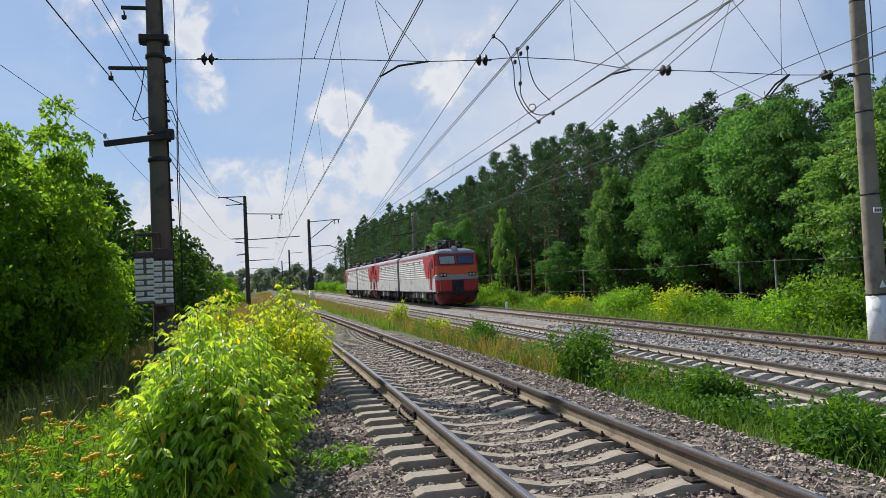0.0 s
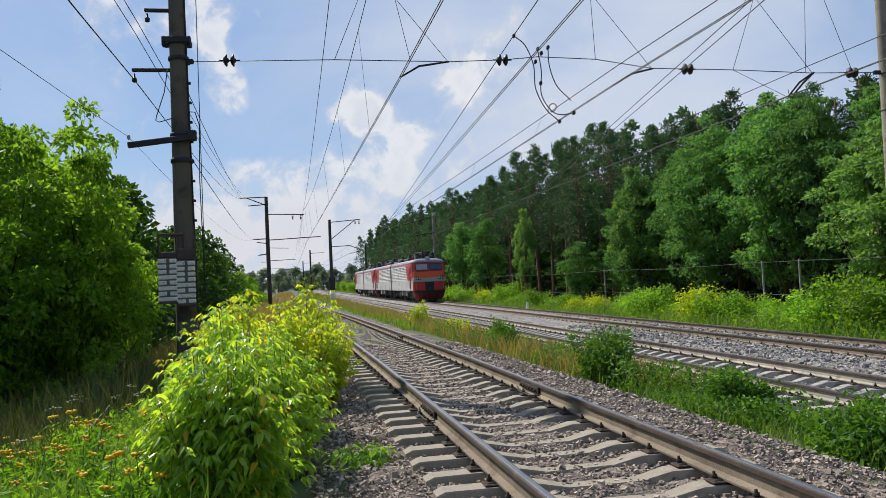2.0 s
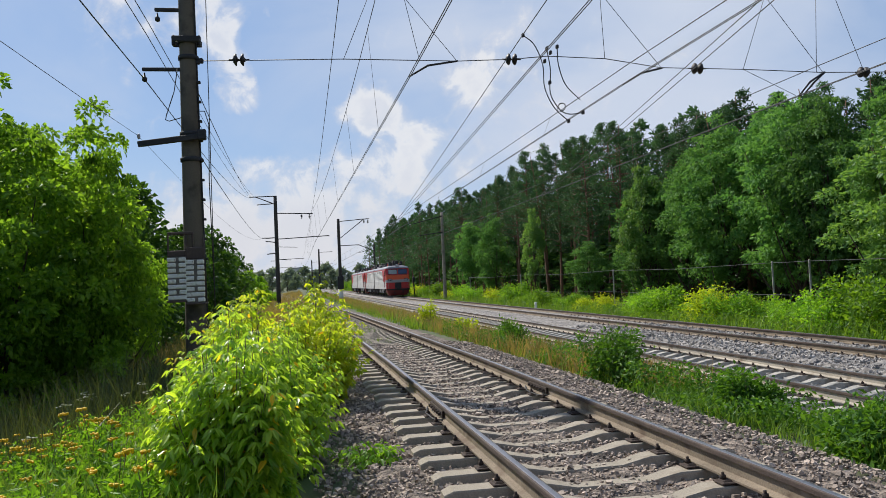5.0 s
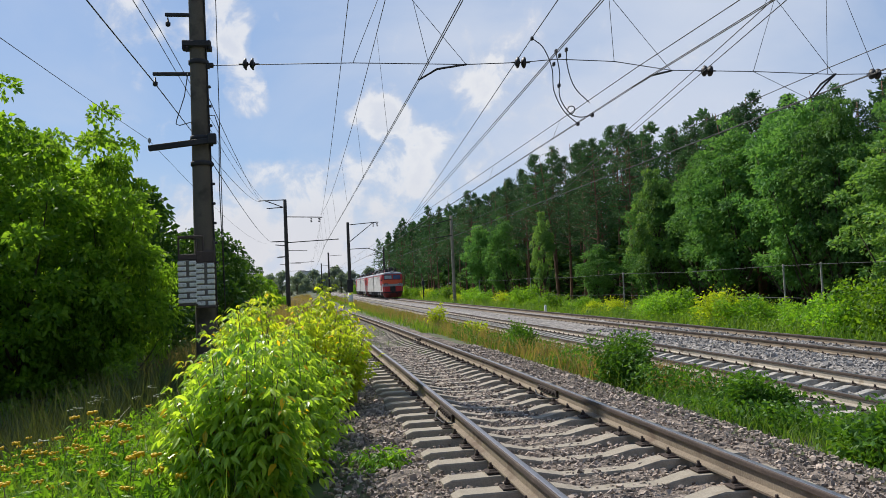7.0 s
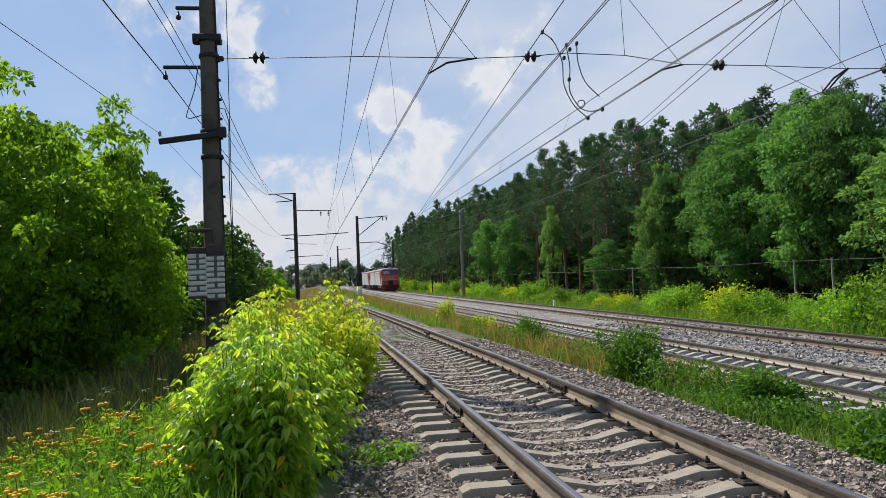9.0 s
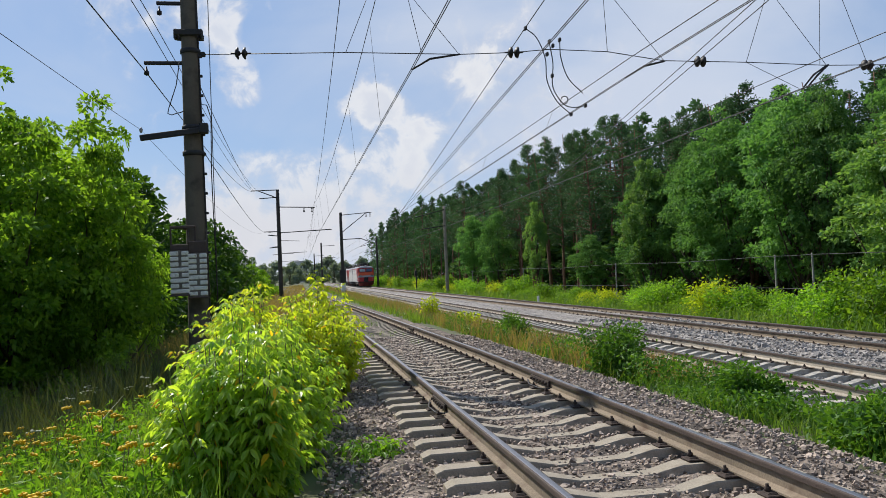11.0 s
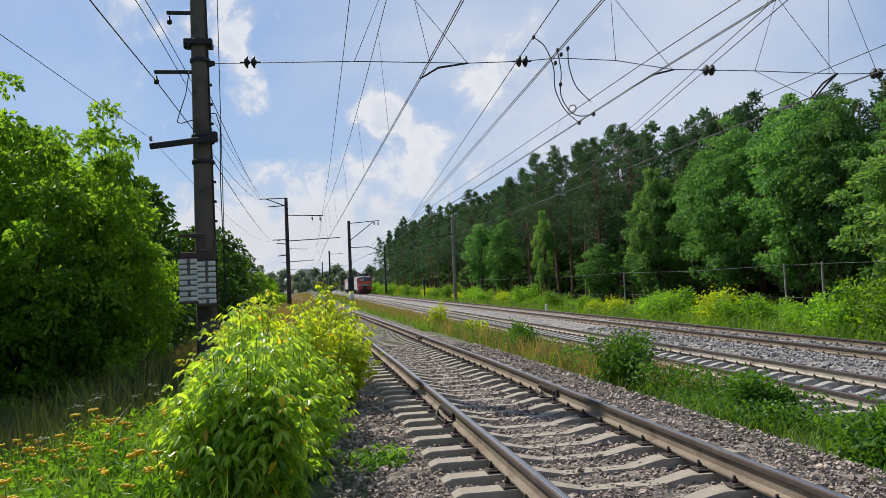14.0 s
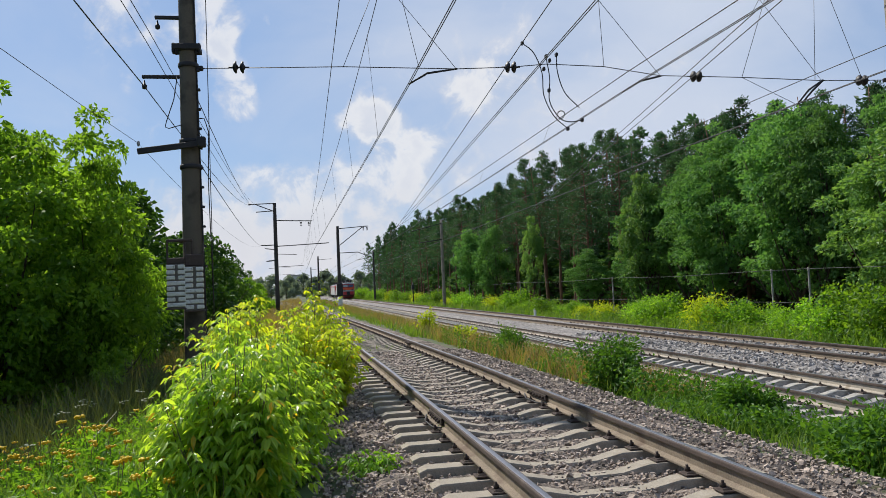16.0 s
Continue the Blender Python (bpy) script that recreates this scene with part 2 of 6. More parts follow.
M_GREY_WOOD = material("grey_post", (0.3, 0.28, 0.25), 0.9, vary=0.3, scale=3, bump=0.3)
M_BODY = material("light_grey_loco_paint", (0.55, 0.535, 0.505), 0.5, vary=0.08, scale=0.7, fine=12, bump=0.02, dirt=(0.3, 0.28, 0.25), dirt_at=0.6)
M_RED = material("red_loco_paint", (0.46, 0.025, 0.028), 0.45, vary=0.12, scale=0.8, fine=14, bump=0.02)
M_ORANGE = material("orange_loco_paint", (0.68, 0.1, 0.03), 0.45, vary=0.1, scale=0.8, fine=14, bump=0.02)
M_BAND = material("grey_band_paint", (0.3, 0.3, 0.31), 0.5, vary=0.1, bump=0.02)
M_ROOF = material("dark_roof_paint", (0.2, 0.2, 0.23), 0.6, vary=0.25, scale=1, fine=15, bump=0.05)
M_BLACK = material("black_running_gear", (0.022, 0.021, 0.022), 0.8, 0.1, vary=0.4, scale=3, bump=0.2, dirt=(0.07, 0.055, 0.045), dirt_at=0.6)
M_GLASS = material("dark_window_glass", (0.05, 0.055, 0.065), 0.08, vary=0.05, bump=0)
# windscreen reflections put into the pane colours, pale left and dark blue right
M_PALE_PANE = material("pane_with_reflection_and_curtain", (0.3, 0.33, 0.31), 0.1, vary=0.12, scale=2, bump=0)
M_BLUE_PANE = material("dark_blue_pane", (0.035, 0.055, 0.12), 0.08, vary=0.05, bump=0)
M_DARKRED = material("dark_red_plough_paint", (0.16, 0.018, 0.014), 0.6, vary=0.3, scale=2, fine=20, bump=0.05)
M_NETTLE = leaf_material("nettle_leaves", (0.034, 0.105, 0.014), (0.115, 0.25, 0.028), 0.4, clump=2.0)
M_LENS = material("lamp_glass", (0.5, 0.5, 0.48), 0.15, vary=0.05, bump=0)
M_MAPLE = leaf_material("maple_leaves", (0.1, 0.25, 0.032), (0.42, 0.57, 0.075), 0.6, clump=2.6, alt=(0.62, 0.42, 0.03), alt_share=0.022, rough=0.36, shine=0.5)
M_MAPLE_YELLOW = leaf_material("yellowing_maple_leaves", (0.18, 0.33, 0.025), (0.5, 0.55, 0.04), 0.58, clump=2.6, rough=0.4, shine=0.45, alt=(0.6, 0.4, 0.03), alt_share=0.025)
M_LEFT = leaf_material("ash_maple_crown", (0.045, 0.13, 0.016), (0.255, 0.435, 0.05), 0.55, clump=1.7)
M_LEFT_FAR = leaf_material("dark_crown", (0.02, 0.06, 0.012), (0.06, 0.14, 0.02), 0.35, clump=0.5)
M_DECID = leaf_material("deciduous_crown", (0.057, 0.15, 0.042), (0.175, 0.32, 0.085), 0.35, clump=0.35, each=0.3, glow=(1.4, 1.5, 0.8), rough=0.65, shine=0.15)
M_DECID_LIGHT = leaf_material("light_willow_crown", (0.075, 0.175, 0.055), (0.18, 0.32, 0.095), 0.4, clump=0.4, each=0.15)
# darker copy of the deciduous crown, the deep wood's shade in its colour
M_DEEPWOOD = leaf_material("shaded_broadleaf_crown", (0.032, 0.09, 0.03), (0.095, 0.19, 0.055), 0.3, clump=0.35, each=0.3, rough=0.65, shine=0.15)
M_PINE = leaf_material("pine_needles", (0.03, 0.08, 0.034), (0.088, 0.17, 0.06), 0.25, rough=0.6, clump=0.35, each=0.3, glow=(1.3, 1.4, 0.9))
M_BUSHES = leaf_material("young_shoots", (0.06, 0.17, 0.016), (0.22, 0.4, 0.035), 0.5, clump=0.8, each=0.32)
M_BUSHES_YELLOW = leaf_material("yellow_green_shoots", (0.19, 0.3, 0.015), (0.42, 0.5, 0.03), 0.5, clump=0.7)
M_WEED = leaf_material("weed_leaves", (0.06, 0.17, 0.015), (0.2, 0.38, 0.035), 0.5, clump=2.0)
M_GRASS = leaf_material("grass_blades", (0.06, 0.145, 0.02), (0.19, 0.3, 0.05), 0.4, clump=0.8)
# dull seeding grass, the trees' shade darkened into its colour
M_SHADEGRASS = leaf_material("shaded_seeding_grass", (0.05, 0.075, 0.025), (0.13, 0.15, 0.06), 0.2, clump=0.8)
M_DRY = leaf_material("dry_grass", (0.15, 0.135, 0.05), (0.31, 0.24, 0.11), 0.35, clump=0.5)
M_TANSY = leaf_material("tansy_heads", (0.62, 0.4, 0.015), (0.78, 0.56, 0.02), 0.15)
# pale and bluish: distance haze mixed into the leaf colour
M_FARTREE = leaf_material("haze_tinted_wood", (0.12, 0.17, 0.15), (0.19, 0.255, 0.215), 0.3, clump=0.1)
M_HOUSE = material("pale_far_wall", (0.6, 0.6, 0.62), 0.8, vary=0.05, bump=0)

# ---- mesh tools ----
class Shape:
    """Collects solids and turns them into one mesh."""

    def __init__(self):
        self.v, self.f, self.s = [], [], []

    def add(self, verts, faces, smooth=False):
        k = len(self.v)
        self.v += [tuple(p) for p in verts]
        self.f += [tuple(i + k for i in q) for q in faces]
        self.s += [smooth] * len(faces)
        return self

    def box(self, lo, hi, cut=0.0, m=None):
        """A box with bevelled edges."""
        c = [(a + b) / 2 for a, b in zip(lo, hi)]
        h = [(b - a) / 2 for a, b in zip(lo, hi)]
        cut = min(cut, min(h) * 0.9)
        if cut <= 0:
            vs = [Vector((c[0] + sx * h[0], c[1] + sy * h[1], c[2] + sz * h[2])) for sz in (-1, 1) for sx, sy in ((-1, -1), (1, -1), (1, 1), (-1, 1))]
            fs = [(3, 2, 1, 0), (4, 5, 6, 7), (0, 1, 5, 4), (1, 2, 6, 5), (2, 3, 7, 6), (3, 0, 4, 7)]
        else:
            vs, fs, idx = [], [], {}
            for sx in (-1, 1):
                for sy in (-1, 1):
                    for sz in (-1, 1):
                        s = (sx, sy, sz)
                        for ax in range(3):
                            idx[s, ax] = len(vs)
                            vs.append(Vector([c[i] + s[i] * (h[i] - (0 if i == ax else cut)) for i in range(3)]))
                        fs.append(tuple(idx[s, a] for a in ((0, 1, 2) if sx * sy * sz > 0 else (2, 1, 0))))
            for ax in range(3):
                o1, o2 = (ax + 1) % 3, (ax + 2) % 3
                for sg in (-1, 1):
                    loop = []
                    for a, b in ((-1, -1), (1, -1), (1, 1), (-1, 1)):
                        s = [0, 0, 0]
                        s[ax], s[o1], s[o2] = sg, a, b
                        loop.append(idx[tuple(s), ax])
                    fs.append(tuple(loop if sg > 0 else loop[::-1]))
                for a in (-1, 1):
                    for b in (-1, 1):
                        s0, s1 = [0, 0, 0], [0, 0, 0]
                        s0[ax], s1[ax] = -1, 1
                        s0[o1] = s1[o1] = a
                        s0[o2] = s1[o2] = b
                        q = (idx[tuple(s0), o1], idx[tuple(s1), o1], idx[tuple(s1), o2], idx[tuple(s0), o2])
                        fs.append(q if a * b < 0 else q[::-1])
        if m is not None:
            vs = [m @ p for p in vs]
        return self.add(vs, fs)

    def tube(self, pts, r, sides=8, caps=True):
        """A round tube along points; r is one radius or one for each point."""
        pts = [Vector(p) for p in pts]
        rs = r if isinstance(r, (list, tuple)) else [r] * len(pts)
        vs, fs = [], []
        for i, p in enumerate(pts):
            d = (pts[min(i + 1, len(pts) - 1)] - pts[max(i - 1, 0)]).normalized()
            up = Vector((0, 0, 1)) if abs(d.z) < 0.95 else Vector((1, 0, 0))
            a = d.cross(up).normalized()
            b = a.cross(d)
            vs += [p + rs[i] * (math.cos(2 * math.pi * k / sides) * a + math.sin(2 * math.pi * k / sides) * b) for k in range(sides)]
        for i in range(len(pts) - 1):
            for k in range(sides):
                j = (k + 1) % sides
                fs.append((i * sides + k, i * sides + j, (i + 1) * sides + j, (i + 1) * sides + k))
        if caps:
            fs += [tuple(range(sides))[::-1], tuple(range((len(pts) - 1) * sides, len(pts) * sides))]
        return self.add(vs, fs, True)

    def lathe(self, m, profile, sides=14):
        """Turn a profile of (radius, height) about the local z axis of m."""
        vs, fs = [], []
        for r, z in profile:
            vs += [m @ Vector((r * math.cos(2 * math.pi * k / sides), r * math.sin(2 * math.pi * k / sides), z)) for k in range(sides)]
        for i in range(len(profile) - 1):
            for k in range(sides):
                j = (k + 1) % sides
                fs.append((i * sides + k, i * sides + j, (i + 1) * sides + j, (i + 1) * sides + k))
        fs += [tuple(range(sides))[::-1], tuple(range((len(profile) - 1) * sides, len(profile) * sides))]
        return self.add(vs, fs, True)

    def sweep(self, section, path, closed=True):
        """Sweep a section (across, up) along path points running mostly along y."""
        path, k = [Vector(p) for p in path], len(section)
        vs = [p + Vector((a, 0, u)) for p in path for a, u in section]
        fs = []
        for i in range(len(path) - 1):
            for j in range(k if closed else k - 1):
                q = (j + 1) % k
                fs.append((i * k + j, i * k + q, (i + 1) * k + q, (i + 1) * k + j))
        if closed:
            fs += [tuple(range(k))[::-1], tuple(range((len(path) - 1) * k, len(path) * k))]
        return self.add(vs, fs)

    def mesh(self, name, mat):
        me = bpy.data.meshes.new(name)
        me.from_pydata(self.v, [], self.f)
        me.polygons.foreach_set("use_smooth", self.s)
        me.materials.append(mat)
        me.update()
        return me


def part(name, shape, mat, parent=None, label="", at=None):
    """One mesh object, under a thing or a part."""
    me = shape.mesh(name, mat) if isinstance(shape, Shape) else shape
    ob = new(name, me)
    if parent is not None:
        ob.parent = parent
    if at is not None:
        ob.matrix_basis = at
    return tagged(ob, label)


def thing(name, label, category, m=None, group="", kind=""):
    e = new(name)
    e.empty_display_size = 0.2
    if m is not None:
        e.matrix_basis = m
    return tagged(e, label, category, group, kind)


def big_mesh(name, verts, quads, mat, smooth=False):
    """A mesh from numpy arrays of vertices and of faces of one size."""
    me = bpy.data.meshes.new(name)
    k = quads.shape[1]
    me.vertices.add(len(verts)); me.vertices.foreach_set("co", np.asarray(verts, np.float32).ravel())
    me.loops.add(quads.size); me.loops.foreach_set("vertex_index", quads.astype(np.int32).ravel())
    me.polygons.add(len(quads)); me.polygons.foreach_set("loop_start", np.arange(0, quads.size, k, dtype=np.int32))
    me.polygons.foreach_set("use_smooth", np.full(len(quads), smooth))
    me.materials.append(mat)
    me.update(calc_edges=True)
    return me


rng = np.random.default_rng(7)


def unit(a):
    return a / np.maximum(np.linalg.norm(a, axis=1, keepdims=True), 1e-9)


def leaves(name, centres, out, mat, length, width, droop=0.3, spread=0.9, curl=0.18):
    """Leaf blades (a folded diamond each) at the centres, pointing roughly along out."""
    k = len(centres)
    d = unit(unit(out) + spread * rng.normal(size=(k, 3)) + np.array([0, 0, -droop]))
    s = unit(np.cross(d, rng.normal(size=(k, 3))))
    up = np.cross(s, d)
    ln = (length * rng.uniform(0.6, 1.3, k))[:, None]
    w = ln * width / length
    tip = centres + d * ln - np.array([0, 0, 1.0]) * ln * 0.25 * max(droop, 0)
    mid = centres + d * ln * 0.45
    v = np.stack([centres, mid + s * w * 0.5 + up * w * curl, tip, mid - s * w * 0.5 + up * w * curl], 1).reshape(-1, 3)
    i = np.arange(k)[:, None] * 4
    q = np.concatenate([i, i + 1, i + 2, i + 3], 1)
    return big_mesh(name, v, q, mat)


def blades(name, base, height, width, mat, lean=0.35):
    """Grass: one bent blade of two quads for each base point."""
    k = len(base)
    h = (height * rng.uniform(0.5, 1.25, k))[:, None]
    a = rng.uniform(0, 2 * np.pi, k)
    s = np.stack([np.cos(a), np.sin(a), 0 * a], 1)
    d = rng.normal(size=(k, 3)) * lean; d[:, 2] = 1; d = unit(d)
    d2 = rng.normal(size=(k, 3)) * lean * 0.6 + d * [1.8, 1.8, 1]; d2 = unit(d2)
    m = base + d * h * 0.55
    t = m + d2 * h * 0.5
    w = width * rng.uniform(0.6, 1.3, k)[:, None]
    v = np.stack([base - s * w * 0.5, base + s * w * 0.5, m + s * w * 0.4, m - s * w * 0.4, t + s * w * 0.08, t - s * w * 0.08], 1).reshape(-1, 3)
    i = np.arange(k)[:, None] * 6
    q = np.concatenate([np.concatenate([i, i + 1, i + 2, i + 3], 1), np.concatenate([i + 3, i + 2, i + 4, i + 5], 1)])
    return big_mesh(name, v, q, mat)


# ---- lie of the land ----
def siding_x(y):
    return 2.38 - (1.3 * ((y - 25) / 73) ** 2 if y > 25 else 0.0)


def siding_z(y):
    return 0.55 - 0.35 * min(max((y - 14) / 46, 0), 1)


MAIN_A, MAIN_B = 8.87, 13.25        # the two running lines, rail heads at z = 0
PROFILE_X = [-4000, -60, -14, -7.5, -5.0, -3.2, -1.9, -0.6, 0.3, 0.9, 3.85, 4.4, 5.6, 6.9, 7.5, 10.2, 10.7, 11.4, 11.9, 14.6, 15.2, 16.6, 19, 30, 4000]
PROFILE_Z = [-1.0, -1.0, -1.0, -1.0, -0.75, -0.25, 0.1, 0.26, 0.29, 0.29, 0.29, 0.27, 0.0, -0.28, -0.3, -0.29, -0.11, -0.12, -0.185, -0.165, -0.32, -0.75, -0.9, -1.0, -1.0]


def ground_z(x, y):
    z = np.interp(x, PROFILE_X, PROFILE_Z)
    drop = np.clip((np.asarray(y, float) - 14) / 46, 0, 1) * 0.35
    w = np.interp(x, [-6, -1.0, 4.4, 7.0], [0, 1, 1, 0])
    return z - drop * w


def ground():
    xs = np.array(sorted(set(PROFILE_X + list(np.arange(-8, 18, 0.35)) + [-1500, -500, -200, -100, -40, -30, -24, -18, -10, 22, 26, 36, 45, 60, 100, 200, 500, 1500])))
    ys = np.array([-3000, -800, -200, -60, -25, -12, -6, -3] + list(np.arange(-1.5, 30, 0.5)) + list(np.arange(30, 80, 2)) + list(np.arange(80, 260, 8)) + [300, 400, 600, 1000, 2000, 4000])
    X, Y = np.meshgrid(xs, ys)
    Z = ground_z(X, Y) - 0.03
    rough = np.vectorize(lambda x, y: noise.noise((x * 1.3, y * 1.3, 0.0)))(X, Y)
    soft = np.interp(X, [-60, -8, -1, 0.2, 4.4, 5, 6.6, 7.2, 15, 16.5, 60], [0.3, 0.12, 0.08, 0.02, 0.02, 0.06, 0.05, 0.015, 0.015, 0.1, 0.3])
    under = np.interp(X, [0.4, 0.8, 4.1, 4.5, 7.0, 7.4, 14.9, 15.3], [0, 0.05, 0.05, 0, 0, 0.05, 0.05, 0])
    Z = Z + rough * soft - under
    nx, ny = len(xs), len(ys)
    i = (np.arange(ny - 1)[:, None] * nx + np.arange(nx - 1)[None, :]).reshape(-1, 1)
    q = np.concatenate([i, i + 1, i + nx + 1, i + nx], 1)
    me = big_mesh("ground", np.stack([X, Y, Z], 2).reshape(-1, 3), q, M_EARTH, True)
    tagged(new("ground", me), "uneven earth embankment with patchy grass", "ground", kind="structure")


def ballast_bed(name, x0, x1, label, mat, lift=0.0):
    xs = np.linspace(x0, x1, int((x1 - x0) / 0.16) + 1)
    ys = np.concatenate([np.arange(-60, 1, 2.0), np.arange(1, 26, 0.16), np.arange(26, 60, 0.8), np.arange(60, 420, 6)])
    X, Y = np.meshgrid(xs, ys)
    sx = np.vectorize(siding_x)(Y) - 2.38 if x0 < 5 else 0
    Z = ground_z(X, Y) + lift + 0.012 * np.random.default_rng(3).normal(size=X.shape)
    edge = np.minimum(X - x0, x1 - X)
    Z -= np.clip(0.25 - edge, 0, 0.25) * 0.5
    nx, ny = len(xs), len(ys)
    i = (np.arange(ny - 1)[:, None] * nx + np.arange(nx - 1)[None, :]).reshape(-1, 1)
    q = np.concatenate([i, i + 1, i + nx + 1, i + nx], 1)
    tagged(new(name, big_mesh(name, np.stack([X + sx, Y, Z], 2).reshape(-1, 3), q, mat)), label, "ballast", kind="structure")


def stones(name, x0, x1, y0, y1, count, size, mat, label, lift=0.0, bias=1.6):
    """Loose crushed stones, denser near the eye, each a lopsided many-sided lump."""
    y = y0 + (y1 - y0) * rng.random(count) ** bias
    x = rng.uniform(x0, x1, count)
    z = ground_z(x, y) + lift + rng.normal(size=count) * size * 0.35
    lump = np.array([(sx, sy, sz) for sz in (-1, 1) for sx, sy in ((-1, -1), (1, -1), (1, 1), (-1, 1))]) * 0.72
    tri = np.array([(0, 2, 1), (0, 3, 2), (4, 5, 6), (4, 6, 7), (0, 1, 5), (0, 5, 4), (1, 2, 6), (1, 6, 5), (2, 3, 7), (2, 7, 6), (3, 0, 4), (3, 4, 7)])
    v = lump[None] * rng.uniform(0.55, 1.25, (count, 8, 3))
    v *= rng.uniform(0.55, 1.2, (count, 1, 3)) * np.array([1, 1, 0.85])
    v *= (size * np.clip(np.exp(rng.normal(-0.2, 0.38, count)), 0.4, 2.1) * (1 + 0.03 * y))[:, None, None]
    for ax in ((1, 2), (0, 1)):
        a = rng.uniform(-0.8, 0.8, count)
        c, s = np.cos(a)[:, None], np.sin(a)[:, None]
        p, r = v[..., ax[0]] * c - v[..., ax[1]] * s, v[..., ax[0]] * s + v[..., ax[1]] * c
        v[..., ax[0]], v[..., ax[1]] = p, r
    a = rng.uniform(0, 6.28, count)
    c, s = np.cos(a)[:, None], np.sin(a)[:, None]
    v = np.stack([v[..., 0] * c - v[..., 1] * s, v[..., 0] * s + v[..., 1] * c, v[..., 2]], 2)
    v += np.stack([x, y, z], 1)[:, None]
    q = (tri[None] + 8 * np.arange(count)[:, None, None]).reshape(-1, 3)
    tagged(new(name, big_mesh(name, v.reshape(-1, 3), q, mat)), label, "gravel", kind="stuff")


# ---- track ----
RAIL = [(-0.066, -0.17), (0.066, -0.17), (0.066, -0.155), (0.014, -0.135), (0.009, -0.05), (0.009, -0.04), (-0.009, -0.04), (-0.009, -0.05), (-0.014, -0.135), (-0.066, -0.155)]
RAIL_HEAD = [(-0.012, -0.052), (0.012, -0.052), (0.035, -0.04), (0.0365, -0.012), (0.034, -0.003), (0.026, 0.0), (-0.026, 0.0), (-0.034, -0.003), (-0.0365, -0.012), (-0.035, -0.04)]
HEAD = [(-0.02, -0.004), (0.03, -0.004), (0.028, -0.0005), (0.02, 0.003), (-0.012, 0.003), (-0.02, 0.0005)]


def sleeper_mesh(mat):
    """A prestressed sleeper: high flat seats towards the ends, a sunken waist."""
    s, vs, fs = Shape(), [], []
    st = [(-1.35, 0.13, 0.20, -0.03), (-1.28, 0.14, 0.205, 0.0), (-0.55, 0.14, 0.205, 0.0), (-0.30, 0.115, 0.19, -0.055), (0.30, 0.115, 0.19, -0.055), (0.55, 0.14, 0.205, 0.0), (1.28, 0.14, 0.205, 0.0), (1.35, 0.13, 0.20, -0.03)]
    for x, half, deep, top in st:
        vs += [(x, -half, -deep), (x, -half * 0.72, top - 0.012), (x, -half * 0.66, top), (x, half * 0.66, top), (x, half * 0.72, top - 0.012), (x, half, -deep)]
    for i in range(len(st) - 1):
        for j in range(5):
            fs.append((i * 6 + j, i * 6 + j + 1, i * 6 + j + 7, i * 6 + j + 6))
    fs += [(5, 4, 3, 2, 1, 0), tuple(range(42, 48))]
    return s.add(vs, fs).mesh("sleeper", mat)


def clip_mesh():
    """The plate, clamps and bolts that hold one rail to a sleeper."""
    s = Shape().box((-0.165, -0.075, 0.0), (0.165, 0.075, 0.016), 0.006)
    for sg in (-1, 1):
        s.box((sg * 0.105 - 0.04, -0.05, 0.012), (sg * 0.105 + 0.04, 0.05, 0.042), 0.012, pose(0, 0, 0, 0, sg * 7))
        s.tube([(sg * 0.112, 0.01, 0.03), (sg * 0.115, 0.012, 0.078)], 0.012, 6)
        s.tube([(sg * 0.112, 0.01, 0.03), (sg * 0.114, 0.011, 0.056)], 0.023, 6)
    return s.mesh("fastening", M_CLIP)


def track(name, label, cx, rz, step, near, concrete, web, y_end=420):
    """Two rails on sleepers; the near sleepers are pieces of their own."""
    t = thing(name, label, "railway track", kind="structure")
    ys = list(np.arange(-60, 90, 2.0)) + list(np.arange(90, y_end, 10.0))
    for side in (-0.795, 0.795):
        path = [(cx(y) + side, y, rz(y)) for y in ys]
        r = part("rail", Shape().sweep(RAIL, path), web, t, "dusty beige-brown steel rail")
        part("rail_head", Shape().sweep(RAIL_HEAD, path), M_RUST, r, "dark rusty rail head")
        part("running_surface", Shape().sweep(HEAD, path), M_RAILTOP, r, "polished steel rail head")
    sm, fm = sleeper_mesh(concrete), clip_mesh()
    rest, k, y = Shape(), 0, near[0]
    rnd = random.Random(int(cx(0) * 100))
    while y < y_end * 0.5:
        slope = math.degrees(math.atan(rz(y + 1) - rz(y)))
        m = pose(cx(y) + rnd.uniform(-0.02, 0.02), y + rnd.uniform(-0.02, 0.02), rz(y) - 0.19, slope + rnd.uniform(-0.4, 0.4), rnd.uniform(-0.3, 0.3), rnd.uniform(-1.2, 1.2))
        if y < near[1]:
            part("sleeper", sm, concrete, t, at=m)
            for side in (-0.795, 0.795):
                part("fastening", fm, M_CLIP, t, at=pose(cx(y) + side, y, rz(y) - 0.186))
        else:
            rest.box((-1.35, -0.1, -0.2), (1.35, 0.1, 0.0), 0.0, m)
        y += step
    y = near[0] - step
    while y > -60:
        rest.box((-1.35, -0.1, -0.2), (1.35, 0.1, 0.0), 0.0, pose(cx(y), y, rz(y) - 0.19))
        y -= step
    ob = part("far_sleepers", rest, concrete, t)
    tagged(ob, "weathered concrete sleepers", kind="stuff")
    return t


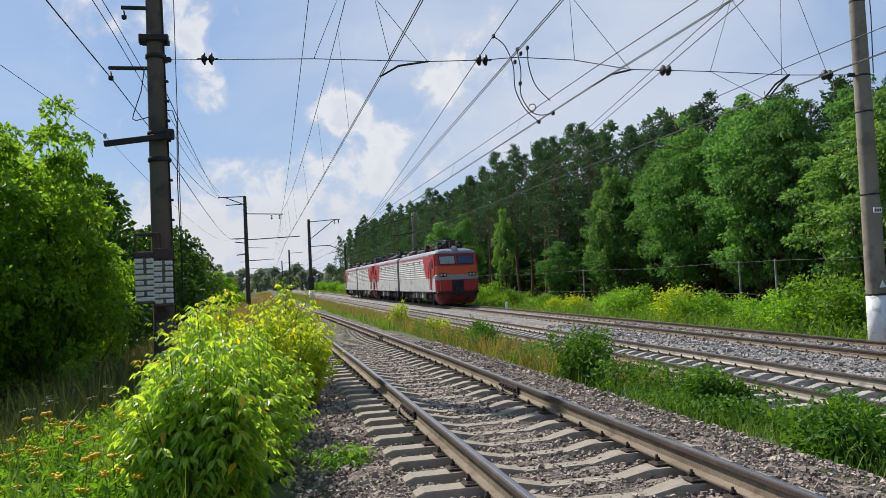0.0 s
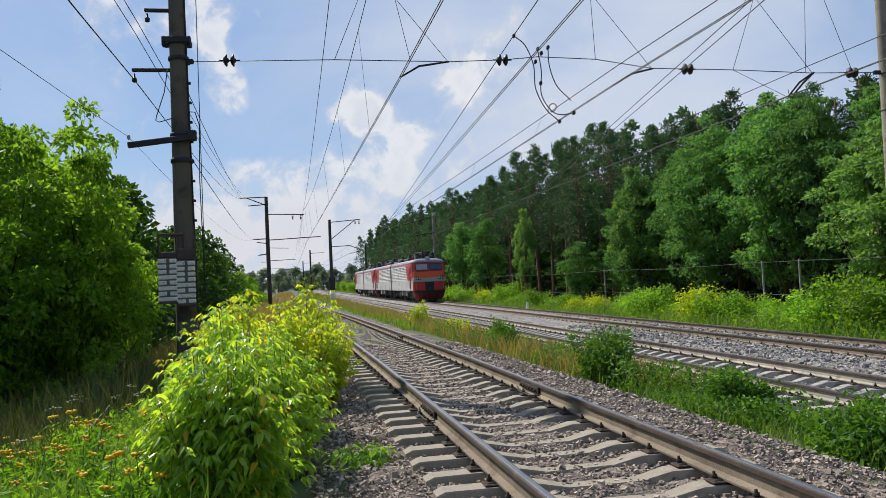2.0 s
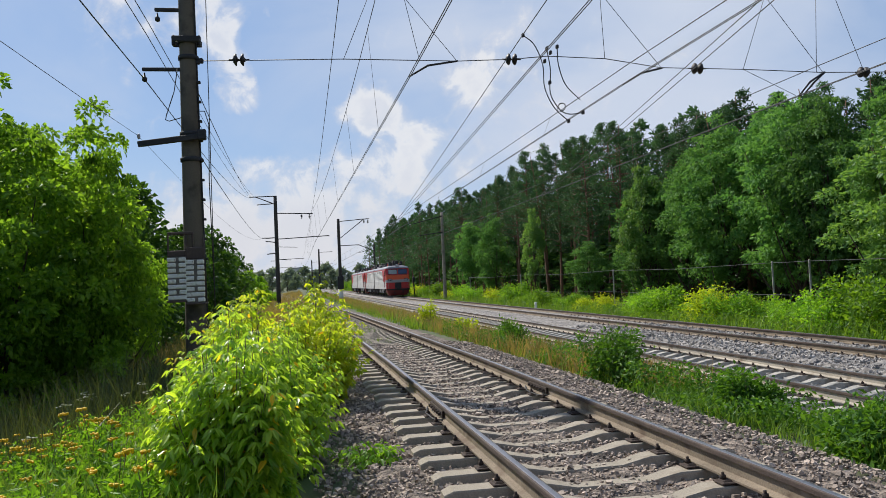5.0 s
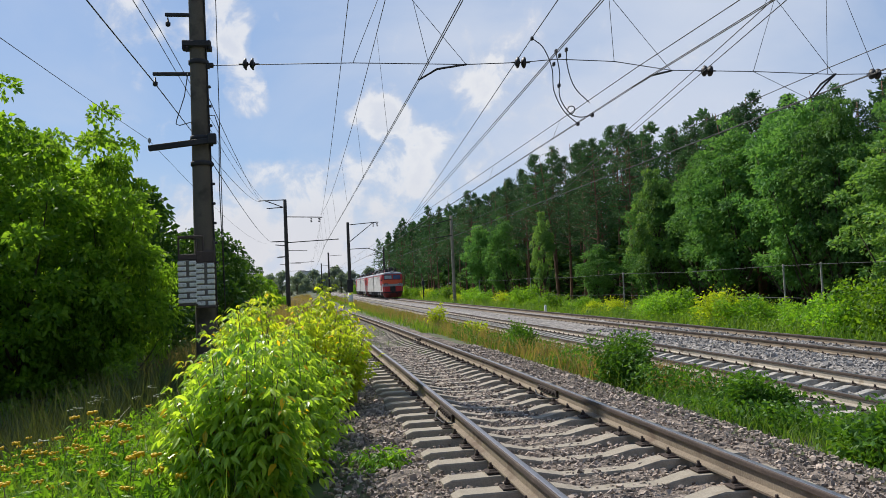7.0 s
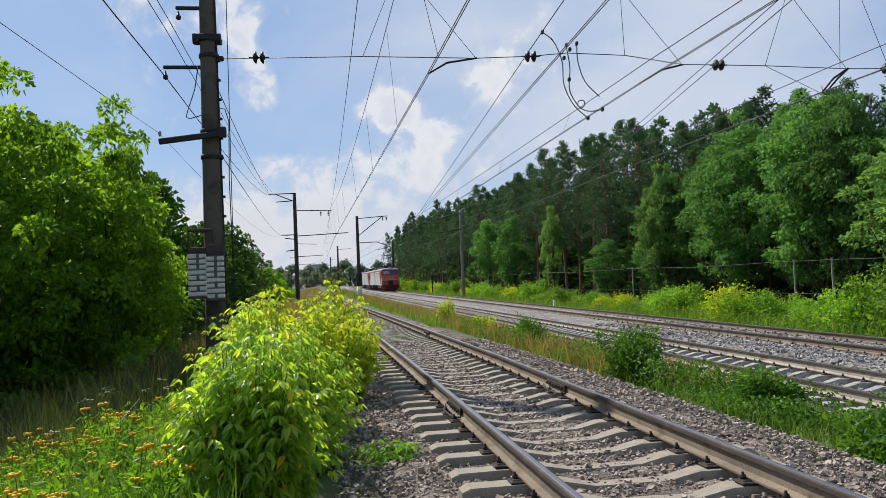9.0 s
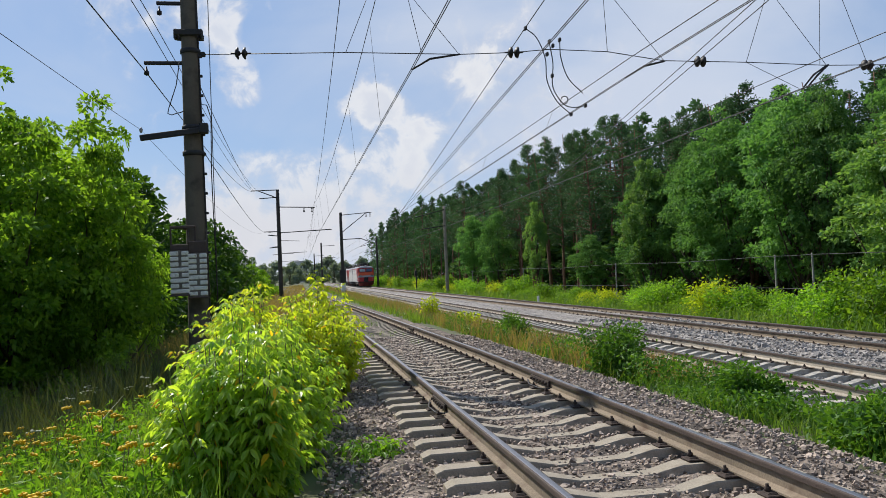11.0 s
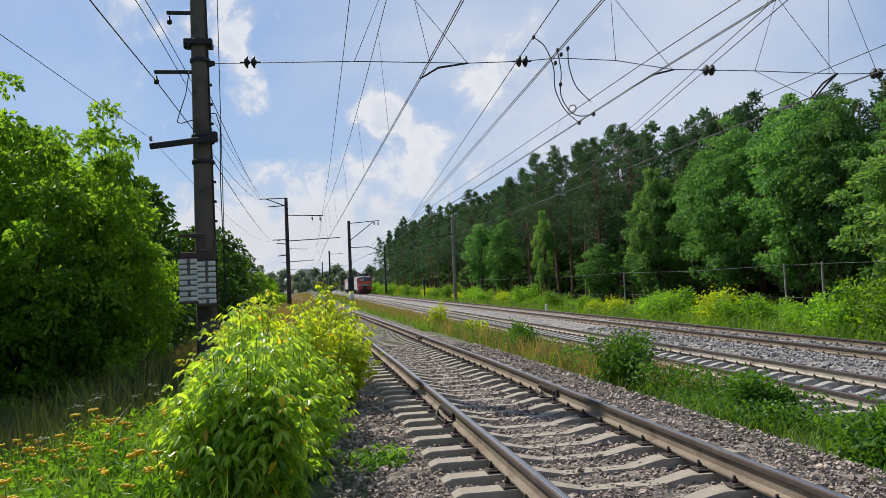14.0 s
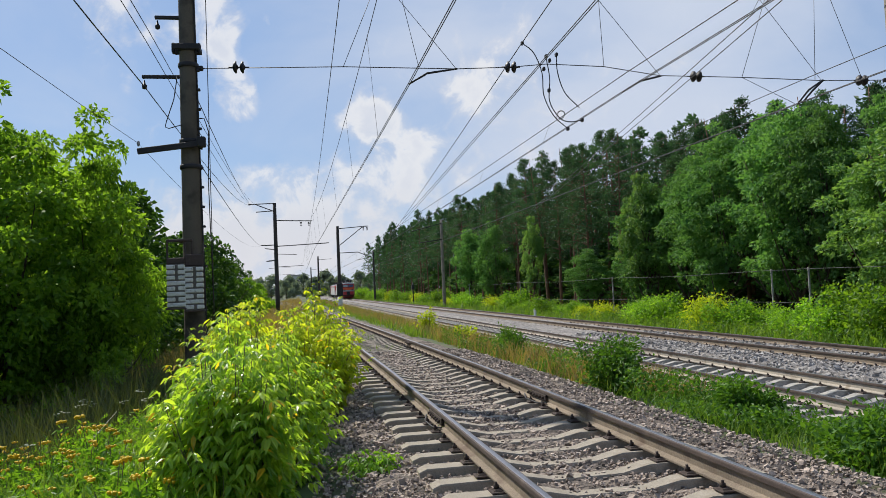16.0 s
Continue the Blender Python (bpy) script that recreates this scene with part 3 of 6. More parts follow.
# ---- poles, wires ----
def wire(name, pts, r, label, sag=0.0, sides=5, category="wire", mat=None):
    """A hanging wire through the points, sagging between each two."""
    out = []
    for a, b in zip(pts[:-1], pts[1:]):
        a, b = Vector(a), Vector(b)
        n = max(1, min(14, int((b - a).length / 4)))
        for i in range(n):
            u = i / n
            out.append(a.lerp(b, u) - Vector((0, 0, 4 * sag * u * (1 - u))))
    out.append(Vector(pts[-1]))
    return tagged(new(name, Shape().tube(out, r, sides).mesh(name, mat or M_WIRE)), label, category)


def insulator(name, a, b, parent=None, discs=2, r=0.13):
    """Porcelain discs on a rod between a and b."""
    a, b = Vector(a), Vector(b)
    m = look((a + b) / 2, b) @ pose(0, 0, 0, 180)
    ln = (b - a).length
    s = Shape().tube([a, b], 0.018, 6)
    for i in range(discs):
        z = (i - (discs - 1) / 2) * 0.15
        s.lathe(m @ pose(0, 0, z), [(0.03, -0.06), (r * 0.5, -0.05), (r, 0.0), (r * 0.95, 0.025), (r * 0.45, 0.03), (0.035, 0.06)])
    ob = part(name, s, M_PORCELAIN, parent)
    return ob if parent else tagged(ob, "dark brown porcelain disc insulator string", "insulator", "overhead line insulators")


def pole(name, x, y, z0, z1, r0, r1, mat, label):
    t = thing(name, label, "pole", pose(x, y, z0))
    n = 8
    s = Shape().lathe(pose(0, 0, 0), [(r0 + (r1 - r0) * i / n, (z1 - z0) * i / n) for i in range(n + 1)], 18)
    part("shaft", s, mat, t)
    return t


# ---- the ground and the three tracks ----
ground()
ballast_bed("ballast_siding", 0.35, 4.55, "brown crushed stone bed of the siding", M_BALLAST, -0.004)
ballast_bed("ballast_main", 6.9, 15.4, "grey crushed stone bed of the two running lines", M_BALLAST_GREY)
track("siding_track", "siding track of rusty rails on concrete sleepers", siding_x, siding_z, 0.545, (1.7, 48), M_CONCRETE, M_RAILDUST)
track("running_track", "running line track on pale concrete sleepers beside weeds", lambda y: MAIN_A, lambda y: 0.0, 0.56, (4.5, 55), M_CONCRETE_PALE, M_RAILDUST_SUNLIT)
track("far_running_track", "running line track bedded in grey ballast", lambda y: MAIN_B, lambda y: 0.0, 0.56, (6.5, 40), M_CONCRETE_PALE, M_RAILDUST)
stones("siding_stones", 0.1, 4.75, 2.2, 22, 36000, 0.0175, M_STONE, "loose brown crushed stones round the siding", 0.004, 1.55)


def rail_joint(x, y, z):
    """Two bolted plates that join rail ends, with a bond cable."""
    t = thing("rail_joint", "dark bolted fishplate joint on the rail", "rail joint", pose(x, y, z), "rail joints")
    for sg in (-1, 1):
        p = part("fishplate", Shape().box((sg * 0.03 - 0.014, -0.4, -0.125), (sg * 0.03 + 0.014, 0.4, -0.048), 0.006), M_CLIP, t)
        for k in (-0.32, -0.19, -0.06, 0.06, 0.19, 0.32):
            part("bolt", Shape().tube([(sg * 0.04, k, -0.088), (sg * 0.075, k, -0.088)], 0.019, 6), M_CLIP, p)
    part("bond_cable", Shape().tube([(-0.06, -0.5, -0.13), (-0.12, -0.25, -0.155), (-0.13, 0.2, -0.155), (-0.06, 0.5, -0.13)], 0.01, 5), M_IRON, t)


for jx, jy in ((2.38 - 0.795, 9.2), (2.38 + 0.795, 10.4), (2.38 - 0.795, 21.7), (2.38 + 0.795, 22.9)):
    rail_joint(jx, jy, siding_z(jy))


# ---- overhead line ----
SPAN_Y = 17.7


def left_mast():
    t = pole("catenary_mast", -2.09, SPAN_Y, -0.3, 12.6, 0.25, 0.135, M_POLE, "tall dark weathered concrete mast with steel brackets")
    o = Vector((-2.09, SPAN_Y, -0.3))

    def loc(x, z, y=SPAN_Y):
        return Vector((x, y, z)) - o
    for z in (7.3, 6.95, 4.75, 8.6, 5.3):
        part("band", Shape().lathe(pose(0, 0, z + 0.3), [(0.26 - 0.009 * z, -0.05), (0.278 - 0.009 * z, -0.04), (0.278 - 0.009 * z, 0.04), (0.26 - 0.009 * z, 0.05)], 18), M_IRON, t, "dark steel band")
    s = Shape().box((-0.3, -0.24, 7.56), (0.27, -0.185, 7.68), 0.01).box((-0.3, 0.185, 7.56), (0.27, 0.24, 7.68), 0.01)
    s.box((0.2, -0.08, 7.52), (0.27, 0.08, 7.74), 0.02).box((-0.33, -0.08, 7.52), (-0.25, 0.08, 7.74), 0.02)
    part("clamp", s, M_IRON, t, "heavy dark steel clamp")
    part("bracket_arm", Shape().box((-1.05, -0.05, -0.06), (0.3, 0.05, 0.06), 0.01, pose(0, -0.25, 5.49, 0, -7)).box((0.16, -0.32, 5.44), (0.34, -0.16, 5.66), 0.02), M_IRON, t, "slanting steel channel arm")
    part("bracket_arm", Shape().box((-0.95, -0.06, 6.97), (-0.1, 0.02, 7.04), 0.008), M_IRON, t, "short steel arm")
    part("bracket_arm", Shape().box((-0.66, -0.06, 8.26), (-0.05, 0.02, 8.33), 0.008), M_IRON, t, "short steel arm")
    part("hook", Shape().box((0.14, -0.06, 7.15), (0.31, 0.06, 7.25), 0.02), M_IRON, t)
    for x, z in ((-3.0, 6.62), (-2.7, 7.92)):
        p = loc(x, z)
        part("pin_insulator", Shape().lathe(pose(p.x, p.y, p.z - 0.18), [(0.012, 0.0), (0.05, 0.02), (0.055, 0.09), (0.03, 0.1), (0.012, 0.2)], 10), M_PORCELAIN, t)
    p = loc(-3.1, 5.16)
    part("pin_insulator", Shape().lathe(pose(p.x, p.y - 0.3, p.z), [(0.01, 0.0), (0.03, 0.03), (0.036, 0.07), (0.02, 0.11), (0.008, 0.12)], 10), M_BAND, t, "small grey insulator")
    cable = [(0.245 - 0.0055 * i, -0.1 + 0.02 * math.sin(i * 1.7), 0.4 + 0.55 * i) for i in range(17)]
    part("cable", Shape().tube(cable, 0.016, 6), M_IRON, t, "black cable clipped to the mast")
    part("cable", Shape().tube([(0.4 + 0.002 * i, -0.2, 1.0 + 0.8 * i) for i in range(13)], 0.009, 5), M_IRON, t)
    part("cable", Shape().tube([(0.18, -0.05, 6.1), (0.31, -0.1, 6.08), (0.39, -0.12, 5.8), (0.36, -0.12, 4.6), (0.39, -0.12, 2.2)], 0.011, 5), M_IRON, t)
    part("cable", Shape().tube([(-0.22, -0.1, 7.0), (-0.3, -0.12, 6.5), (-0.47, -0.12, 6.0), (-0.49, -0.12, 5.9), (-0.42, -0.12, 5.87), (-0.16, -0.1, 5.95)], 0.011, 5), M_IRON, t)
    for i in range(11):
        z = 2.9 + 0.42 * i
        part("clip", Shape().box((0.21 - 0.009 * (z - 2.9), -0.14, z), (0.28 - 0.009 * (z - 2.9), -0.05, z + 0.05), 0.01), M_IRON, t)
    return t


def weights():
    """Bricks stacked in hanging steel cradles that keep the wire taut."""
    for dx, rows, z0, parity in ((-2.4, 8, 1.78, 0), (-2.04, 8, 1.72, 1)):
        t = thing("tension_weight", "white bricks stacked in a steel cradle on the mast", "weight", pose(dx, SPAN_Y - 0.42, z0), "tension weights")
        h = 0.112
        part("cradle", Shape().box((-0.2, -0.13, -0.05), (0.2, 0.13, -0.012), 0.01).box((-0.19, -0.02, 8 * h), (0.19, 0.12, 8 * h + 0.03 + (0.1 if parity == 0 else 0.22)), 0.02).tube([(0.19, 0.0, 0.0), (0.19, 0.0, 1.4)], 0.012, 6), M_RUST, t, "rust-brown steel cradle")
        part("core", Shape().box((-0.175, -0.085, -0.01), (0.175, 0.115, 8 * h), 0.0), M_MORTAR, t)
        rnd = random.Random(4 + parity)
        for i in range(rows):
            cuts = [(-0.19, 0.19)] if (i + parity) % 2 == 0 and i < 5 else [(-0.19, -0.01), (0.04, 0.19)]
            for a, b in cuts:
                e = rnd.uniform(-0.008, 0.008)
                part("brick", Shape().box((a + abs(e), -0.11 + e, i * h + 0.006), (b - abs(e), 0.0, i * h + h - 0.022), 0.014), M_BRICK, t)
    f = thing("weight_frame", "rusty steel guide frame fixed to the mast", "frame", pose(-2.3, SPAN_Y - 0.4, 2.75))
    part("bar", Shape().box((-0.28, -0.04, 0.38), (0.24, 0.04, 0.44), 0.01), M_RUST, f)
    for x in (-0.27, 0.22):
        part("upright", Shape().box((x - 0.018, -0.02, -0.15), (x + 0.018, 0.02, 0.38), 0.005), M_RUST, f)
    part("stay", Shape().box((-0.03, 0.0, 0.36), (0.03, 0.25, 0.42), 0.005), M_RUST, f)


def right_mast():
    t = pole("pale_catenary_mast", 15.32, SPAN_Y, -0.75, 12.6, 0.262, 0.155, M_POLE_LIGHT, "pale concrete mast with a white painted foot")
    part("painted_foot", Shape().lathe(pose(0, 0, 0), [(0.266, 0.35), (0.255, 1.75)], 18), M_WHITE, t, "white painted foot with a dark line")
    part("stripe", Shape().lathe(pose(0, 0, 1.75), [(0.26, 0), (0.26, 0.05)], 18), M_IRON, t)
    part("footing", Shape().box((-0.5, -0.45, 0.0), (0.45, 0.45, 0.36), 0.04), M_CONCRETE, t, "rough concrete footing")
    for z in (7.45, 6.5, 9.4, 4.35):
        part("band", Shape().lathe(pose(0, 0, z), [(0.19, -0.03), (0.268 - 0.0084 * z, -0.025), (0.268 - 0.0084 * z, 0.025), (0.19, 0.03)], 18), M_IRON, t)
    part("hook", Shape().box((-0.42, -0.05, 7.42), (-0.22, 0.05, 7.52), 0.02), M_IRON, t)
    part("number_plate", Shape().box((-0.13, -0.255, 3.85), (0.12, -0.235, 4.0), 0.004), M_WHITE, t, "small white plate")
    for k in range(3):
        part("plate_bar", Shape().box((-0.1 + 0.07 * k, -0.262, 3.89), (-0.06 + 0.07 * k, -0.256, 3.96), 0.0), M_IRON, t)
    tri = Shape().add([(-0.12, -0.27, 1.95), (0.08, -0.27, 1.95), (-0.02, -0.27, 2.13), (-0.12, -0.25, 1.95), (0.08, -0.25, 1.95), (-0.02, -0.25, 2.13)], [(0, 1, 2), (5, 4, 3), (0, 3, 4, 1), (1, 4, 5, 2), (2, 5, 3, 0)])
    part("warning_sign", tri, M_WHITE, t, "small white triangular sign")
    part("cable", Shape().tube([(0.24, -0.1, 12.5), (0.3, -0.12, 9.0), (0.27, -0.1, 7.5)], 0.014, 5), M_IRON, t)


def span_wires():
    y = SPAN_Y
    pts = [(-1.78, y, 6.9), (1.23, y, 6.96), (3.82, y, 6.93), (5.1, y, 6.98), (5.97, y, 7.06), (7.39, y, 7.01), (8.81, y, 6.8), (10.96, y, 6.77), (13.14, y, 6.7), (14.9, y, 6.72)]
    wire("cross_span_wire", pts, 0.011, "dark steel wire spanning the tracks between two masts")
    for x, z in ((-1.03, 6.93), (5.1, 6.98), (9.74, 6.785), (14.27, 6.71)):
        insulator("insulator_string", (x - 0.22, y, z), (x + 0.22, y, z), discs=2, r=0.135)
    up = [((1.23, 6.95), (2.1, 9.0)), ((2.94, 6.97), (2.5, 9.1)), ((3.82, 6.92), (2.4, 8.7)), ((7.39, 7.0), (7.33, 9.2)), ((8.81, 6.8), (6.95, 9.1)), ((10.96, 6.77), (11.85, 9.1)), ((13.14, 6.7), (11.4, 8.95)), ((12.96, 6.72), (13.1, 9.2)), ((14.27, 6.8), (13.4, 9.15)), ((10.96, 6.77), (12.35, 6.12))]
    for a, b in up:
        wire("span_hanger", [(a[0], y, a[1]), (b[0], y, b[1])], 0.007, "thin slanting hanger wire of the cross span")
    top = [(-2.1, y, 11.6), (2.4, y, 9.6), (7.3, y, 9.1), (11.9, y, 9.2), (15.2, y, 11.4)]
    wire("upper_span_wire", top, 0.012, "steel carrying wire high above the tracks")
    for a, b, c in (((3.82, 6.92), (3.12, 6.81), (2.69, 6.56)), ((8.81, 6.78), (8.28, 6.66), (7.79, 6.38)), ((13.14, 6.7), (12.73, 6.45), (12.41, 6.11)), ((13.16, 6.7), (12.83, 6.43), (12.53, 6.13))):
        s = Shape().tube([(p[0], y - 0.05, p[1]) for p in (a, b, c)], [0.022, 0.026, 0.02], 8)
        tagged(new("steady_arm", s.mesh("steady_arm", M_IRON)), "bent dark steel steady arm holding the contact wire", "arm", "steady arms")
    for lp in ([(5.36, 7.5), (5.62, 7.28), (5.8, 6.81), (5.82, 6.28), (6.03, 5.81), (6.36, 5.5)], [(5.92, 7.15), (5.98, 6.68), (5.95, 6.15), (6.16, 5.77), (6.4, 5.66), (6.72, 5.7)], [(6.17, 7.22), (6.18, 6.82), (6.33, 6.35), (6.67, 5.99)], [(6.1, 5.75), (6.16, 5.9), (6.28, 5.9), (6.28, 5.78), (6.16, 5.72)]):
        pts = [Vector((a, y - 0.15, b)) for a, b in lp]
        ext = [2 * pts[0] - pts[1]] + pts + [2 * pts[-1] - pts[-2]]
        fine = []
        for i in range(1, len(ext) - 2):
            p0, p1, p2, p3 = ext[i - 1:i + 3]
            for k in range(5):
                u = k / 5
                fine.append(0.5 * (2 * p1 + (p2 - p0) * u + (2 * p0 - 5 * p1 + 4 * p2 - p3) * u * u + (3 * p1 - p0 - 3 * p2 + p3) * u ** 3))
        wire("jumper_cable", fine + [pts[-1]], 0.013, "looped jumper cable hanging between the wires")
    for x, z in ((5.36, 7.5), (5.92, 7.2), (6.0, 7.1), (6.17, 7.24), (5.85, 6.9), (6.36, 5.5), (6.72, 5.7), (5.95, 6.4)):
        tagged(new("wire_clamp", Shape().box((x - 0.03, y - 0.2, z - 0.045), (x + 0.03, y - 0.1, z + 0.045), 0.015).mesh("wire_clamp", M_IRON)), "small dark clamp joining the wires", "clamp", "wire clamps")


def catenary(x, z, mx, mz, sag, label, twin=0.0, far=None, swing=-0.5, low=0.0):
    """A contact wire, its carrying wire with sag, and the droppers between them."""
    ys = [-47.3, SPAN_Y, 85, 150, 215, 280, 345]
    zig = [0.0, 0.0, swing, swing * 0.6, swing, swing * 0.6, swing]
    zs = [z, z] + [z - low] * 5
    mzs = [mz, mz] + [far or mz] * 5
    for k in ((-twin, twin) if twin else (0.0,)):
        wire("contact_wire", [(x + k + d, yy, q) for yy, d, q in zip(ys, zig, zs)], 0.010, "copper contact wire over the " + label)
    wire("carrying_wire", [(mx + d, yy, m) for yy, d, m in zip(ys, zig, mzs)], 0.0115, "sagging carrying wire over the " + label, sag)
    for i in range(3):
        for u in (0.09, 0.23, 0.4, 0.6, 0.77, 0.91):
            y = ys[i] + u * (ys[i + 1] - ys[i])
            dx = zig[i] + u * (zig[i + 1] - zig[i])
            wire("dropper", [(mx + dx, y, mzs[i] + u * (mzs[i + 1] - mzs[i]) - 4 * sag * u * (1 - u)), (x + dx, y + 0.3, zs[i] + u * (zs[i + 1] - zs[i]))], 0.005, "thin dropper between carrying and contact wire", category="wire", sides=4)


def far_mast(x, y, z0, z1, arms, label, mat=None, r=0.24):
    t = pole("far_catenary_mast", x, y, z0, z1, r, r * 0.75, mat or M_POLE_BACKLIT, label)
    for a, b in arms:
        pa, pb = Vector((a[0] - x, -0.15, a[1] - z0)), Vector((b[0] - x, -0.15, b[1] - z0))
        part("arm", Shape().tube([pa, pb], 0.055, 6), M_IRON, t, "dark steel arm")
    return t


def hanging(x, y, z):
    insulator("insulator_string", (x, y, z), (x, y, z - 0.5), discs=3, r=0.12)


left_mast()
weights()
right_mast()
span_wires()
catenary(2.69, 6.56, 2.45, 9.9, 1.0, "siding", 0.02)
catenary(7.79, 6.38, 7.95, 6.87, 0.1, "running line", 0.025, 7.3, 0.8, 0.25)
catenary(12.41, 6.11, 12.96, 6.85, 0.1, "far running line", 0.03, 7.2, 0.6, 0.15)
# feeder and auxiliary wires that cross between the lines
wire("feeder_wire", [(0.8, -47, 7.5), (5.36, SPAN_Y, 7.5), (10.1, 84, 7.5)], 0.012, "feeder wire slanting across to the running lines", 0.05)
wire("feeder_wire", [(2.2, -47, 7.1), (5.87, SPAN_Y, 7.08), (9.7, 84, 7.1)], 0.011, "feeder wire slanting across to the running lines", 0.05)
wire("feeder_wire", [(1.9, -47, 7.0), (5.72, SPAN_Y, 6.97), (9.3, 84, 7.0)], 0.011, "feeder wire slanting across to the running lines", 0.05)
wire("feeder_wire", [(-3.5, -47, 6.8), (8.5, 12.9, 6.8), (15.6, 51, 6.8)], 0.010, "wire slanting over both running lines", 0.05)
wire("feeder_wire", [(-3.3, -47, 6.75), (8.7, 12.9, 6.75), (15.75, 51, 6.75)], 0.010, "wire slanting over both running lines", 0.05)
wire("feeder_wire", [(1.2, -30, 8.4), (1.28, SPAN_Y, 9.0), (2.0, 88, 10.0), (2.0, 160, 10.0)], 0.011, "long feeder wire along the siding", 0.5)
wire("feeder_wire", [(-3.1, -45, 7.0), (-3.0, SPAN_Y, 6.5), (-4.4, 88, 11.6)], 0.012, "feeder wire on the bracket arms of the masts", 0.6)
wire("feeder_wire", [(-3.0, -45, 4.6), (-3.12, SPAN_Y - 0.3, 5.24), (-3.4, 88, 7.2)], 0.0045, "thin line wire on the lower bracket arms", 0.8)
wire("feeder_wire", [(-2.9, -45, 8.2), (-2.95, SPAN_Y, 7.5), (-4.4, 88, 11.65)], 0.009, "thin line wire on the upper bracket arms", 0.5)
wire("feeder_wire", [(-2.9, -45, 8.4), (-2.88, SPAN_Y, 7.7), (-3.9, 88, 11.65)], 0.009, "thin line wire on the upper bracket arms", 0.5)
wire("feeder_wire", [(-1.95, SPAN_Y, 6.3), (-4.3, 88, 11.7)], 0.010, "line wire between two masts", 0.4)
wire("feeder_wire", [(-1.95, SPAN_Y, 4.9), (-3.3, 88, 7.2)], 0.010, "line wire between two masts", 0.4)
far_mast(-1.85, 88, 0.0, 11.8, [((-4.6, 11.7), (-1.85, 11.75)), ((-3.8, 10.85), (-1.9, 10.95)), ((-3.9, 11.7), (-1.95, 10.9)), ((-1.85, 9.9), (2.1, 9.75)), ((-3.4, 7.25), (-1.9, 7.25)), ((-3.0, 6.9), (-1.9, 6.75)), ((-1.8, 7.1), (3.8, 7.3)), ((-2.9, 5.5), (-1.7, 5.6))], "slim dark mast with several steel arms")
hanging(0.9, 87.8, 9.7)
hanging(1.75, 87.8, 9.7)
far_mast(5.7, 104, -0.15, 10.4, [((5.7, 10.05), (9.4, 10.3)), ((5.9, 7.9), (8.9, 10.2)), ((8.8, 10.25), (9.7, 10.3)), ((5.9, 6.9), (8.2, 6.95)), ((8.2, 6.95), (9.5, 6.4))], "slim dark mast between the tracks with a cantilever")
hanging(9.0, 103.8, 10.2)
hanging(9.5, 103.8, 10.2)
base = thing("mast_cabinet", "dark switch box strapped to a white mast foot", "switch box", pose(5.7, 104, -0.2))
part("box", Shape().box((-0.38, -0.5, 1.5), (0.38, -0.18, 3.2), 0.04), M_IRON, base)
part("painted_foot", Shape().lathe(pose(0, 0, 0), [(0.3, 0.0), (0.3, 1.5)], 16), M_WHITE, base, "white painted foot")
far_mast(16.2, 87, -0.7, 9.4, [((16.2, 9.0), (12.9, 8.2)), ((16.2, 7.2), (13.6, 6.9))], "slim pale mast at the wood's edge", M_POLE_LIGHT, 0.2)
far_mast(-3.1, 152, 0.0, 11.4, [((-5.1, 11.0), (-3.1, 11.1)), ((-3.1, 9.4), (0.6, 9.2)), ((-3.1, 7.0), (1.8, 7.1)), ((-4.5, 6.8), (-3.1, 6.8))], "distant dark mast with steel arms")
far_mast(-4.4, 218, 0.0, 11.4, [((-6.6, 11.0), (-4.4, 11.1)), ((-4.4, 9.2), (-0.9, 9.0)), ((-4.4, 7.0), (0.3, 7.1))], "distant dark mast with steel arms")
far_mast(5.6, 190, -0.1, 10.4, [((5.6, 9.6), (8.8, 9.7)), ((5.6, 6.9), (8.8, 6.8))], "distant dark mast between the tracks")
far_mast(5.5, 270, -0.1, 10.4, [((5.5, 9.6), (8.8, 9.7)), ((5.5, 6.9), (8.8, 6.8))], "distant dark mast between the tracks")
far_mast(16.2, 165, -0.7, 10.0, [((16.2, 9.0), (12.9, 8.2)), ((16.2, 7.2), (13.6, 6.9))], "distant dark mast beside the far line")


# ---- the locomotives ----
LEN, GAP = 16.0, 0.5


def ring(z, yf, w, back, c=0.28):
    return [(-w, back, z), (-w, yf + c, z), (-w + c * 0.3, yf + c * 0.3, z), (-w + c, yf, z), (w - c, yf, z), (w - c * 0.3, yf + c * 0.3, z), (w, yf + c, z), (w, back, z)]


def loft(rings):
    k = len(rings[0])
    fs = [(i * k + j, i * k + j + 1, (i + 1) * k + j + 1, (i + 1) * k + j) for i in range(len(rings) - 1) for j in range(k - 1)]
    return Shape().add([p for r in rings for p in r], fs)


def flat_panel(x, yz, thick=0.012):
    """A thin plate on the side at x, outlined by (y, z)."""
    n, d = len(yz), math.copysign(thick, x)
    vs = [(x, y, z) for y, z in yz] + [(x + d, y, z) for y, z in yz]
    fs = [tuple(range(n)), tuple(range(n, 2 * n))[::-1]] + [(i, (i + 1) % n, n + (i + 1) % n, n + i) for i in range(n)]
    return Shape().add(vs, fs)


